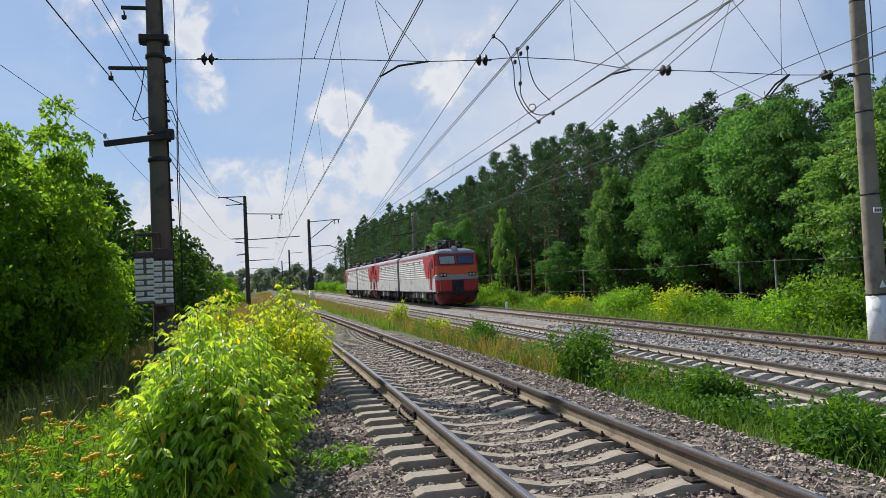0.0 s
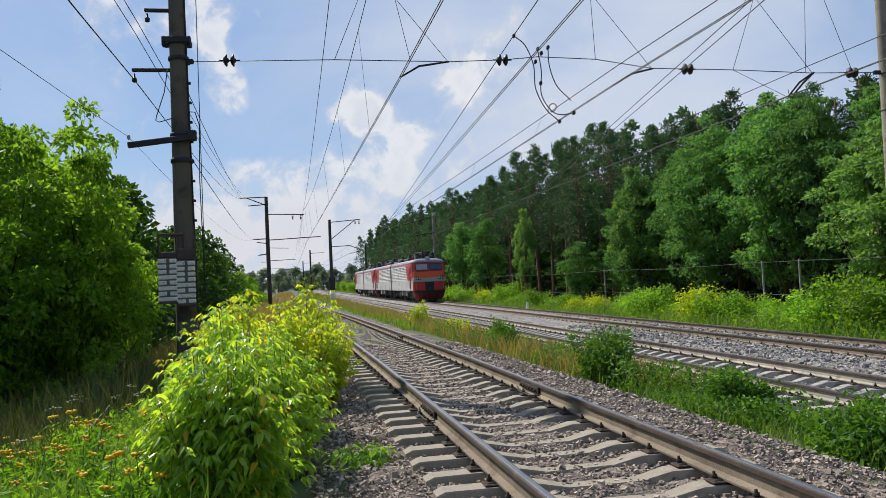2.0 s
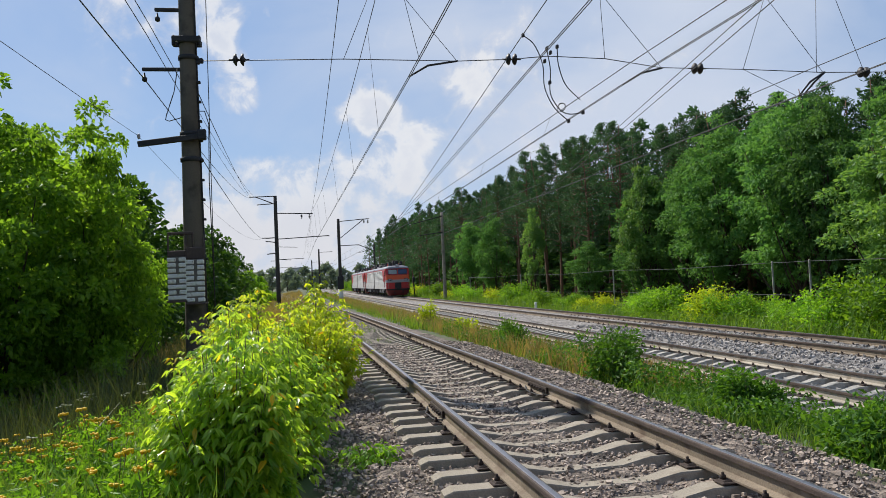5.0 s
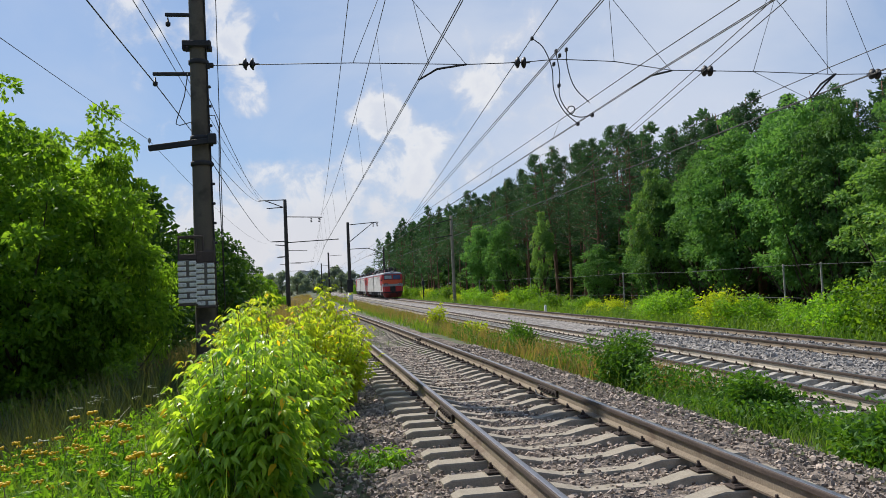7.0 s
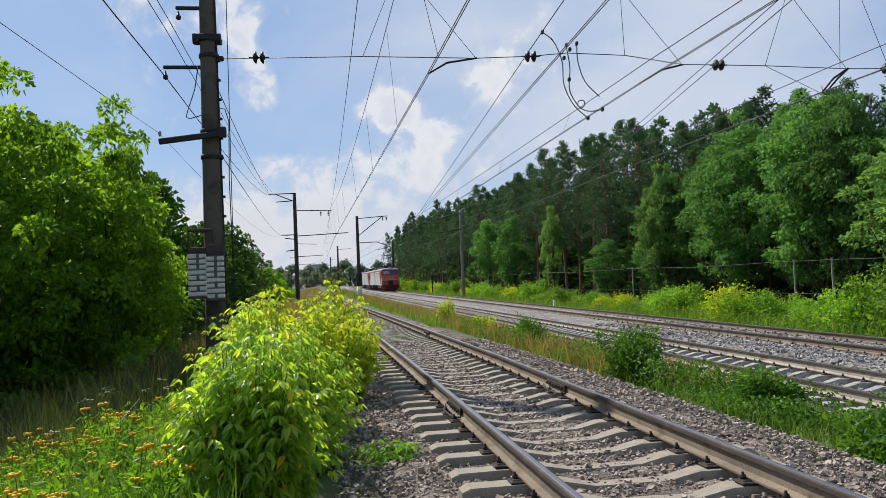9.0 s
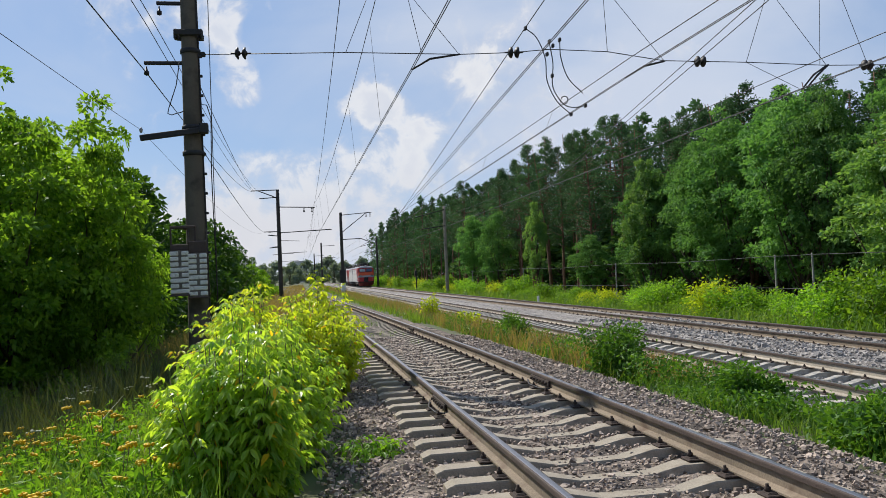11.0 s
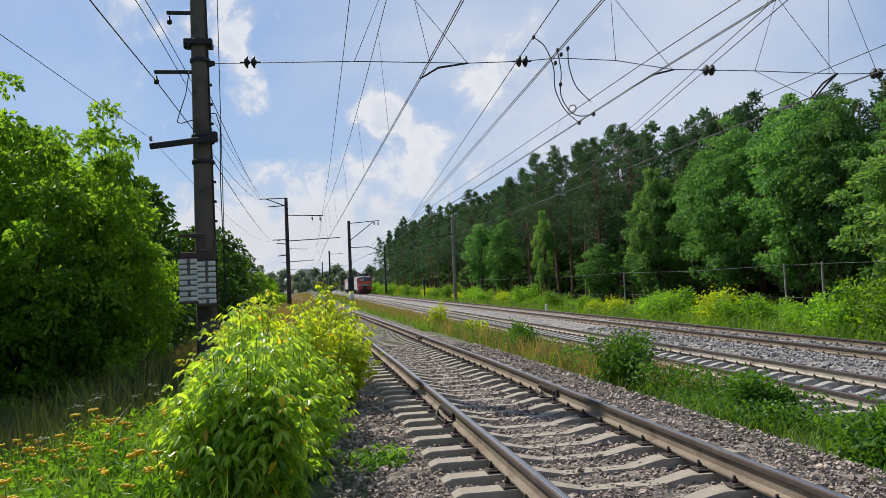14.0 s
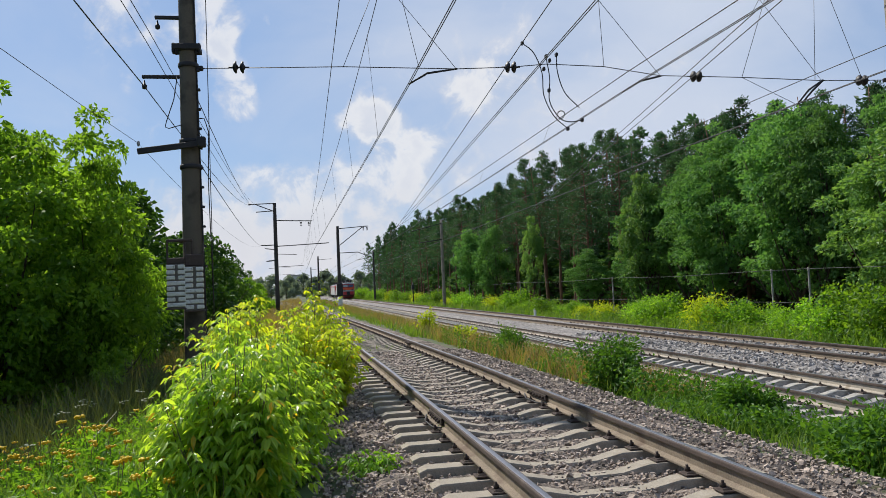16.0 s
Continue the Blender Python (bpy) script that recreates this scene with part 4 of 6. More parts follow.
def bogie(parent, y):
    b = part("bogie", Shape().box((-1.25, -1.95, 0.45), (-1.08, 1.95, 0.85), 0.05).box((1.08, -1.95, 0.45), (1.25, 1.95, 0.85), 0.05).box((-1.1, -0.3, 0.4), (1.1, 0.3, 0.8), 0.05), M_BLACK, parent, "black bogie frame", pose(0, y, 0))
    for sx in (-1.2, 1.2):
        for dy in (-1.5, 1.5):
            part("axle_box", Shape().box((sx - 0.16, dy - 0.24, 0.38), (sx + 0.16, dy + 0.24, 0.86), 0.06).tube([(sx - 0.2, dy, 0.62), (sx + 0.2, dy, 0.62)], 0.15, 10), M_BLACK, b)
        for dy in (-0.75, 0.75):
            part("spring", Shape().tube([(sx, dy, 0.8), (sx, dy, 1.15)], 0.11, 10), M_BLACK, b)
    for dy in (-1.5, 1.5):
        s = Shape().tube([(-0.95, 0, 0), (0.95, 0, 0)], 0.1, 8)
        for sx in (-0.8, 0.8):
            s.lathe(pose(sx, 0, 0, 0, 90), [(0.2, -0.09), (0.5, -0.06), (0.62, -0.07), (0.625, 0.06), (0.5, 0.05), (0.2, 0.09)], 20)
            for a in range(6):
                s.box((sx - 0.08, -0.05, 0.25), (sx + 0.08, 0.05, 0.5), 0.01, pose(0, 0, 0, 60 * a))
        w = part("wheelset", s, M_BLACK, b, "pair of steel wheels on an axle", pose(0, dy, 0.625))
        WHEELS.append((w, dy))


WHEELS = []


def half_loco(L, flip):
    """One section with a cab at its outer end."""
    F = pose(0, 2 * LEN + GAP, 0, 0, 0, 180) if flip else pose(0, 0, 0)

    def P(name, shape, mat, label="", parent=None):
        return part(name, shape, mat, parent or L, label, F if parent is None else None)
    W = 1.56
    prof = [(W - 0.03, 1.0), (W, 1.05), (W, 1.95)]
    zz = 2.0
    while zz < 3.45:
        prof += [(W - 0.012, zz), (W + 0.014, zz + 0.03), (W + 0.014, zz + 0.09), (W - 0.012, zz + 0.12)]
        zz += 0.165
    prof += [(W, 3.5), (W, 3.55)]
    full = [(-a, b) for a, b in prof] + prof[::-1]
    body = Shape().sweep(full, [(0, 2.0, 0), (0, LEN - 0.32, 0)])
    P("body", body, M_BODY, "light grey ribbed steel body")
    P("cant_rail", Shape().sweep([(-W - 0.012, 3.55), (-W - 0.012, 3.64), (W + 0.012, 3.64), (W + 0.012, 3.55)], [(0, 0.55, 0), (0, LEN - 0.32, 0)]), M_RED, "red stripe under the roof")
    roof = [(-W, 3.64), (-W + 0.01, 3.72), (-1.44, 3.88), (-1.1, 4.03), (-0.5, 4.12), (0.5, 4.12), (1.1, 4.03), (1.44, 3.88), (W - 0.01, 3.72), (W, 3.64)]
    P("roof", Shape().sweep(roof, [(0, 0.9, 0), (0, LEN - 0.32, 0)]), M_ROOF, "dark grey curved roof")
    b = 2.0
    P("cab_lower", loft([ring(1.0, 0.05, W - 0.02, b), ring(1.05, 0.0, W, b), ring(1.85, 0.0, W, b)]), M_RED, "red lower cab front")
    P("cab_band", loft([ring(1.85, -0.03, W + 0.004, b), ring(1.9, -0.045, W + 0.006, b), ring(2.2, -0.045, W + 0.006, b), ring(2.22, -0.01, W, b)]), M_BAND, "grey band with headlights")
    P("cab_orange", loft([ring(2.22, -0.01, W, b), ring(2.85, 0.05, W, b)]), M_ORANGE, "orange cab front band")
    P("cab_upper", loft([ring(2.85, 0.05, W, b), ring(2.9, 0.08, W, b), ring(3.62, 0.36, W, b), ring(3.7, 0.42, W, b)]), M_RED, "dark red window surround")
    P("cab_roof", loft([ring(3.7, 0.36, W + 0.012, b), ring(3.76, 0.38, W, b), ring(3.9, 0.5, 1.42, b), ring(4.04, 0.75, 1.08, b), ring(4.125, 1.1, 0.5, b)]), M_ROOF, "dark grey cab roof")
    # sides of the cab: grey below, red above with a slanting end
    for s in (-1, 1):
        x = s * (W + 0.018)
        P("side_skirt", flat_panel(s * (W + 0.004), [(0.3, 1.05), (2.05, 1.05), (2.05, 1.95), (0.3, 1.95)], 0.006), M_BODY, "light grey lower cab side")
        P("red_panel", flat_panel(x, [(2.02, 2.02), (3.4, 2.02), (4.5, 3.52), (2.02, 3.52)], 0.01), M_RED, "slanted red side panel")
        P("cab_side", flat_panel(x, [(0.35, 2.24), (2.0, 1.98), (2.0, 3.52), (0.45, 3.52), (0.32, 2.85)], 0.008), M_RED, "red cab side")
        d = P("cab_door", flat_panel(s * (W + 0.028), [(1.5, 1.2), (2.0, 1.2), (2.0, 3.3), (1.5, 3.3)], 0.012), M_RED, "narrow cab door")
        part("door_window", flat_panel(s * (W + 0.042), [(1.58, 2.6), (1.92, 2.6), (1.92, 3.2), (1.58, 3.2)], 0.006), M_GLASS, d)
        sw = P("side_window", flat_panel(s * (W + 0.03), [(0.72, 2.72), (1.3, 2.72), (1.3, 3.4), (0.85, 3.4)], 0.012), M_BLACK, "black framed cab side window")
        part("pane", flat_panel(s * (W + 0.043), [(0.8, 2.78), (1.24, 2.78), (1.24, 3.34), (0.9, 3.34)], 0.004), M_GLASS, sw)
        for yy in (1.42, 2.1):
            P("handrail", Shape().tube([(s * (W + 0.09), yy, 1.2), (s * (W + 0.09), yy, 2.9)], 0.018, 6), M_BLACK)
        P("ladder", Shape().box((s * W - 0.06, 1.55, 0.35), (s * W + 0.06, 1.95, 0.4), 0.01).box((s * W - 0.05, 1.55, 0.4), (s * W + 0.02, 1.59, 1.05), 0.005).box((s * W - 0.05, 1.91, 0.4), (s * W + 0.02, 1.95, 1.05), 0.005).box((s * W - 0.06, 1.55, 0.7), (s * W + 0.06, 1.95, 0.74), 0.01), M_BLACK, "black cab steps")
        for k in range(3):
            y0 = 5.6 + 2.6 * k
            wd = P("side_window", flat_panel(s * (W + 0.016), [(y0, 3.13), (y0 + 0.5, 3.13), (y0 + 0.5, 3.38), (y0, 3.38)], 0.012), M_BODY, "small body window")
            part("pane", flat_panel(s * (W + 0.029), [(y0 + 0.05, 3.17), (y0 + 0.45, 3.17), (y0 + 0.45, 3.34), (y0 + 0.05, 3.34)], 0.004), M_GLASS, wd)
        for y0, yl, col in ((5.4, 0.35, M_BODY), (6.0, 0.9, M_BLACK), (7.2, 0.75, M_BLACK), (8.2, 0.3, M_BAND), (8.8, 1.0, M_BLACK), (14.6, 0.5, M_BLACK)):
            P("underfloor_box", Shape().box((s * 1.3 - 0.18, y0, 0.5), (s * 1.3 + 0.18, y0 + yl, 1.0), 0.03), col)
    # front
    for x0, x1 in ((-1.26, -0.06), (0.06, 1.26)):
        vs = []
        for zq, off in ((2.93, 0.0), (3.58, 0.0)):
            yf = 0.08 + (zq - 2.9) / 0.72 * 0.28
            vs.append((zq, yf))
        (za, ya), (zb, yb) = vs
        fr = Shape().add([(x0, ya - 0.03, za), (x1, ya - 0.03, za), (x1, yb - 0.03, zb), (x0, yb - 0.03, zb), (x0, ya + 0.03, za), (x1, ya + 0.03, za), (x1, yb + 0.03, zb), (x0, yb + 0.03, zb)], [(0, 1, 2, 3), (7, 6, 5, 4), (0, 4, 5, 1), (1, 5, 6, 2), (2, 6, 7, 3), (3, 7, 4, 0)])
        wn = P("windscreen", fr, M_BLACK, "black framed cab windscreen")
        g = 0.06
        part("pane", Shape().add([(x0 + g, ya - 0.018, za + g), (x1 - g, ya - 0.018, za + g), (x1 - g, yb - 0.055, zb - g), (x0 + g, yb - 0.055, zb - g), (x0 + g, ya + 0.01, za + g), (x1 - g, ya + 0.01, za + g), (x1 - g, yb - 0.03, zb - g), (x0 + g, yb - 0.03, zb - g)], [(0, 1, 2, 3), (7, 6, 5, 4), (0, 4, 5, 1), (1, 5, 6, 2), (2, 6, 7, 3), (3, 7, 4, 0)]), M_PALE_PANE if x0 < -1 else M_BLUE_PANE, wn)
        part("wiper", Shape().tube([((x0 + x1) / 2, ya - 0.06, za), ((x0 + x1) / 2 + 0.25, yb - 0.09, zb - 0.25)], 0.012, 5), M_BLACK, wn)
    for sx in (-1, 1):
        hl = P("headlight", Shape().box((sx * 1.05 - 0.26, -0.085, 2.08), (sx * 1.05 + 0.26, -0.03, 2.34), 0.05), M_BLACK, "twin marker lights in a dark housing")
        for dx in (-0.12, 0.12):
            part("lens", Shape().lathe(pose(sx * 1.05 + dx, -0.085, 2.21, 90), [(0.085, -0.01), (0.085, 0.012), (0.05, 0.03)], 14), M_LENS, hl)
    top = P("roof_light", Shape().lathe(pose(0, 0.72, 4.08, 90), [(0.16, -0.3), (0.2, -0.1), (0.21, 0.12), (0.18, 0.14)], 16), M_ROOF, "round roof headlight")
    part("lens", Shape().lathe(pose(0, 0.585, 4.08, 90), [(0.17, -0.01), (0.16, 0.012)], 16), M_LENS, top)
    P("buffer_beam", Shape().box((-1.5, -0.1, 0.85), (1.5, 0.4, 1.02), 0.03), M_BLACK)
    P("snow_plough", loft([ring(0.16, 0.25, 1.2, 1.2), ring(0.45, 0.1, 1.4, 1.2), ring(0.88, -0.02, 1.5, 1.2)]), M_DARKRED, "dark red snow plough")
    P("gangway_door", Shape().box((-0.42, -0.05, 1.05), (0.42, 0.02, 1.84), 0.02), M_BLACK, "black front apron")
    P("coupler", Shape().box((-0.18, -0.75, 0.92), (0.18, 0.1, 1.22), 0.05).box((-0.3, -0.85, 0.88), (0.22, -0.6, 1.28), 0.06), M_BLACK, "black automatic coupler")
    for x in (-0.62, -0.5, 0.5, 0.62):
        P("brake_hose", Shape().tube([(x, -0.05, 0.95), (x, -0.22, 0.75), (x + 0.05, -0.25, 0.5), (x + 0.08, -0.15, 0.4)], 0.03, 6), M_BLACK)
    for sx in (-1.3, 1.3):
        P("handrail", Shape().tube([(sx, -0.08, 1.1), (sx, -0.08, 1.8)], 0.016, 6), M_BAND)
    P("handrail", Shape().tube([(-1.2, 0.03, 2.84), (1.2, 0.03, 2.84)], 0.014, 6), M_BLACK)
    # bellows fill the gap almost flush, their black standing in for its shade
    P("gap_bellows", Shape().box((-1.5, LEN - 0.32, 1.0), (1.5, LEN + GAP / 2, 3.75), 0.03), M_BLACK, "gangway bellows widened in black for the shaded gap")
    P("underframe", Shape().box((-1.15, 0.6, 0.55), (1.15, LEN - 0.3, 1.0), 0.03), M_BLACK, "black underframe")
    # roof gear
    for y0, y1, x, r in ((1.6, 3.4, -0.7, 0.16), (1.6, 3.4, 0.7, 0.16), (10.2, 13.6, -0.85, 0.17), (10.2, 13.6, 0.85, 0.17)):
        P("roof_duct", Shape().tube([(x, y0, 4.24), (x, y1, 4.24)], r, 10), M_IRON)
    P("roof_hatch", Shape().box((-0.95, 6.6, 4.05), (0.95, 9.9, 4.32), 0.06), M_IRON, "raised roof hatch")
    P("roof_hatch", Shape().box((-0.8, 13.9, 4.05), (0.8, 15.6, 4.28), 0.06), M_ROOF, "raised roof hatch")
    pan = P("pantograph", Shape().box((-0.75, 3.6, 4.42), (0.75, 3.7, 4.5), 0.02).box((-0.75, 5.6, 4.42), (0.75, 5.7, 4.5), 0.02).box((-0.75, 3.6, 4.42), (-0.67, 5.7, 4.5), 0.02).box((0.67, 3.6, 4.42), (0.75, 5.7, 4.5), 0.02), M_IRON, "folded pantograph on insulators")
    for x in (-0.5, 0.5):
        part("pantograph_arm", Shape().tube([(x, 3.7, 4.5), (x * 0.8, 2.4, 4.72), (x, 4.65, 4.86)], 0.035, 6).tube([(x, 5.6, 4.5), (x * 0.8, 6.9, 4.72), (x, 4.65, 4.86)], 0.035, 6), M_IRON, pan)
    part("collector", Shape().tube([(-1.05, 4.5, 4.72), (-0.7, 4.5, 4.92), (0.7, 4.5, 4.92), (1.05, 4.5, 4.72)], 0.035, 6).tube([(-1.05, 4.8, 4.72), (-0.7, 4.8, 4.92), (0.7, 4.8, 4.92), (1.05, 4.8, 4.72)], 0.035, 6), M_IRON, pan)
    for x in (-0.65, 0.65):
        for y in (3.65, 5.65):
            part("insulator", Shape().lathe(pose(x, y, 4.05), [(0.05, 0), (0.1, 0.08), (0.06, 0.14), (0.1, 0.2), (0.06, 0.28), (0.05, 0.4)], 10), M_RED, pan)
    P("switch_box", Shape().box((-0.35, 1.75, 4.1), (0.35, 2.5, 4.75), 0.04), M_IRON, "dark roof switch box")
    for x, y, h in ((-0.2, 2.75, 0.75), (0.35, 2.9, 0.6), (-0.55, 1.35, 0.45), (0.1, 6.2, 0.55), (0.6, 10.0, 0.5), (-0.6, 10.0, 0.5), (0.0, 12.0, 0.55), (0.3, 14.8, 0.5), (-0.35, 7.6, 0.6), (0.35, 8.8, 0.6)):
        P("roof_insulator", Shape().lathe(pose(x, y, 4.08), [(0.06, 0), (0.12, h * 0.2), (0.07, h * 0.35), (0.12, h * 0.5), (0.07, h * 0.65), (0.12, h * 0.8), (0.04, h)], 10), M_PORCELAIN)
    P("busbar", Shape().tube([(-0.2, 2.75, 4.82), (0.1, 6.2, 4.62), (-0.35, 7.6, 4.68), (0.0, 12.0, 4.63), (0.3, 14.8, 4.58)], 0.025, 6), M_IRON)
    for x, y, h in ((-0.75, 2.2, 0.5), (0.75, 2.2, 0.55), (0.0, 1.5, 0.5), (-0.6, 7.2, 0.55), (0.6, 9.4, 0.5), (-0.5, 13.2, 0.6), (0.55, 12.4, 0.6)):
        P("roof_box", Shape().box((x - 0.16, y - 0.22, 4.05), (x + 0.16, y + 0.22, 4.1 + h), 0.03), M_IRON)
    P("roof_walk", Shape().box((-0.32, 9.9, 4.2), (0.32, 13.7, 4.26), 0.01), M_ROOF)
    for y in (3.2, 11.9):
        yy = y if not flip else 2 * LEN + GAP - y
        bogie(L, yy)


def locomotive():
    L = thing("locomotive", "red and light grey twin-section electric locomotive on rails", "locomotive", group="coupled locomotives")
    half_loco(L, False)
    half_loco(L, True)
    return L


lead = locomotive()
trail = locomotive()
LOCO_STEP = 2 * LEN + GAP + 0.9
# seconds and the distance of the near end along the line
RUN = [(0.0, 55.0), (1.0, 65.2), (2.0, 74.6), (3.0, 84.4), (3.7, 92.0), (5.8, 111.8), (7.5, 127.3), (9.5, 145.6), (12.5, 171.5), (14.5, 188.5), (16.0, 203.0)]


def run_at(t):
    return float(np.interp(t, [a for a, _ in RUN], [b for _, b in RUN]))


# ---- plants ----
def limb(p0, d, ln, r0, r1, bend, n=5):
    pts, rs, p = [], [], Vector(p0)
    d = Vector(d).normalized()
    for i in range(n + 1):
        pts.append(p.copy()); rs.append(r0 + (r1 - r0) * i / n)
        d = (d + bend * Vector(rng.normal(size=3)) + Vector((0, 0, 0.06))).normalized()
        p = p + d * (ln / n)
    return pts, rs


def broad_tree(name, h, radius, low, mat, bark, count, leaf, label, category="tree", clumps=60, trunk=0.18, stretch=1.0, skirt=0.5, taper=0.55, tuft=(0.17, 0.31), core=0.0, reach=1.14):
    """A broadleaf tree: forked trunk, limbs, and a crown of leaf clumps with gaps between."""
    t = thing(name, label, category, pose(0, 0, 0))
    s = Shape()
    pts, rs = limb((0, 0, -0.2), (0.05, 0, 1), h * 0.85, trunk, 0.03, 0.06, 7)
    s.tube(pts, rs, 8)
    cz, hz = (h + low) / 2, (h - low) / 2
    cl = []
    for i in range(clumps):
        u = rng.normal(size=3); u /= np.linalg.norm(u)
        spray = i % 3 == 0
        rr = rng.uniform(0.98, reach) if spray else rng.uniform(0.6, 0.98)
        prof = radius * (1 - taper * max(u[2], 0) - (1 - skirt) * 0.5 * max(-u[2], 0))
        wob = 1 + 0.28 * noise.noise(Vector(u * 2.1) + Vector((h, radius, clumps)))
        c = np.array([u[0] * prof * rr * wob, u[1] * prof * rr * wob, cz + u[2] * hz * rr * (0.9 + 0.2 * wob)])
        cl.append((c, radius * (rng.uniform(0.1, 0.17) if spray else rng.uniform(*tuft))))
    for c, r in cl[:: max(1, clumps // 14)]:
        z0 = max(0.3, c[2] * rng.uniform(0.35, 0.6))
        k = min(int(z0 / (h * 0.85) * 7), 6)
        a = pts[k]
        b = Vector(c)
        mid = (a + b) / 2 + Vector((0, 0, -0.06 * h))
        s.tube([a, a.lerp(mid, 0.6), mid.lerp(b, 0.4), b], [trunk * 0.4, trunk * 0.3, trunk * 0.18, 0.012], 6)
    part("trunk", s, bark, t, "branching trunk")
    mean = sum(r ** 1.6 for _, r in cl) / len(cl)
    cs, outs = [], []
    for c, r in cl:
        per = max(6, int(count / clumps * r ** 1.6 / mean))
        u = unit(rng.normal(size=(per, 3)))
        u[:, 2] = np.where(rng.random(per) < 0.65, np.abs(u[:, 2]), u[:, 2])
        q = c + u * (r * rng.uniform(0.45, 1.12, (per, 1)) ** 0.7) * np.array([1, 1, 0.75 * stretch])
        cs.append(q); outs.append(u + 0.5 * unit(np.array([q.mean(0) * [1, 1, 0]]) + 1e-6))
    if core:
        k = int(count * core)
        u = unit(rng.normal(size=(k, 3))) * rng.random((k, 1)) ** 0.4
        cs.append(np.array([0, 0, cz]) + u * [radius * 0.68, radius * 0.68, hz * 0.78]); outs.append(u)
    cs, outs = np.concatenate(cs), np.concatenate(outs)
    cs[:, 2] = np.maximum(cs[:, 2], 0.05)
    part("crown", leaves("crown", cs, outs, mat, leaf, leaf * 0.62, 0.45, 0.7), mat, t)
    return t


def pine_tree(name, h, radius, bare, count, label, trunk=0.17, needle=0.3):
    """A pine: straight trunk, bare below, tiers of boughs with needle tufts."""
    t = thing(name, label, "tree", pose(0, 0, 0))
    s = Shape()
    pts, rs = limb((0, 0, -0.2), (0, 0, 1), h, trunk, 0.025, 0.02, 8)
    s.tube(pts, rs, 8)
    boughs = 60
    cs, outs = [], []
    per = count // boughs
    for i in range(boughs):
        f = i / (boughs - 1)
        z = h * (bare + (0.99 - bare) * f)
        reach = radius * (1 - f) ** 0.7 * rng.uniform(0.55, 1.15) + 0.22
        if f < 0.25:
            reach *= 0.55 + 1.6 * f
        a = rng.uniform(0, 6.28)
        d = np.array([math.cos(a), math.sin(a), 0.0])
        tip = d * reach + [0, 0, z + reach * rng.uniform(0.02, 0.4)]
        root = np.array([0, 0, z])
        s.tube([root, tip], [0.045, 0.01], 3, False)
        u = rng.random((per, 1)) ** 0.6
        q = root + (tip - root) * (0.25 + 0.8 * u) + rng.normal(size=(per, 3)) * np.array([0.3, 0.3, 0.2]) * (0.45 + 0.22 * reach)
        cs.append(q); outs.append(np.tile(d * 0.7 + [0, 0, 0.75], (per, 1)))
    part("trunk", s, M_PINEBARK, t, "straight orange-brown trunk")
    part("crown", leaves("crown", np.concatenate(cs), np.concatenate(outs), M_PINE, needle, needle * 0.42, -0.1, 0.9), M_PINE, t)
    return t


def place(src, x, y, z, scale, turn, first):
    m = pose(x, y, z, 0, 0, turn) @ Matrix.Diagonal((scale[0], scale[0], scale[1], 1))
    if first:
        src.matrix_basis = m
        return src
    b = src.matrix_basis.copy()
    src.matrix_basis = Matrix.Identity(4)
    o = copy_thing(src, m)
    src.matrix_basis = b
    return o


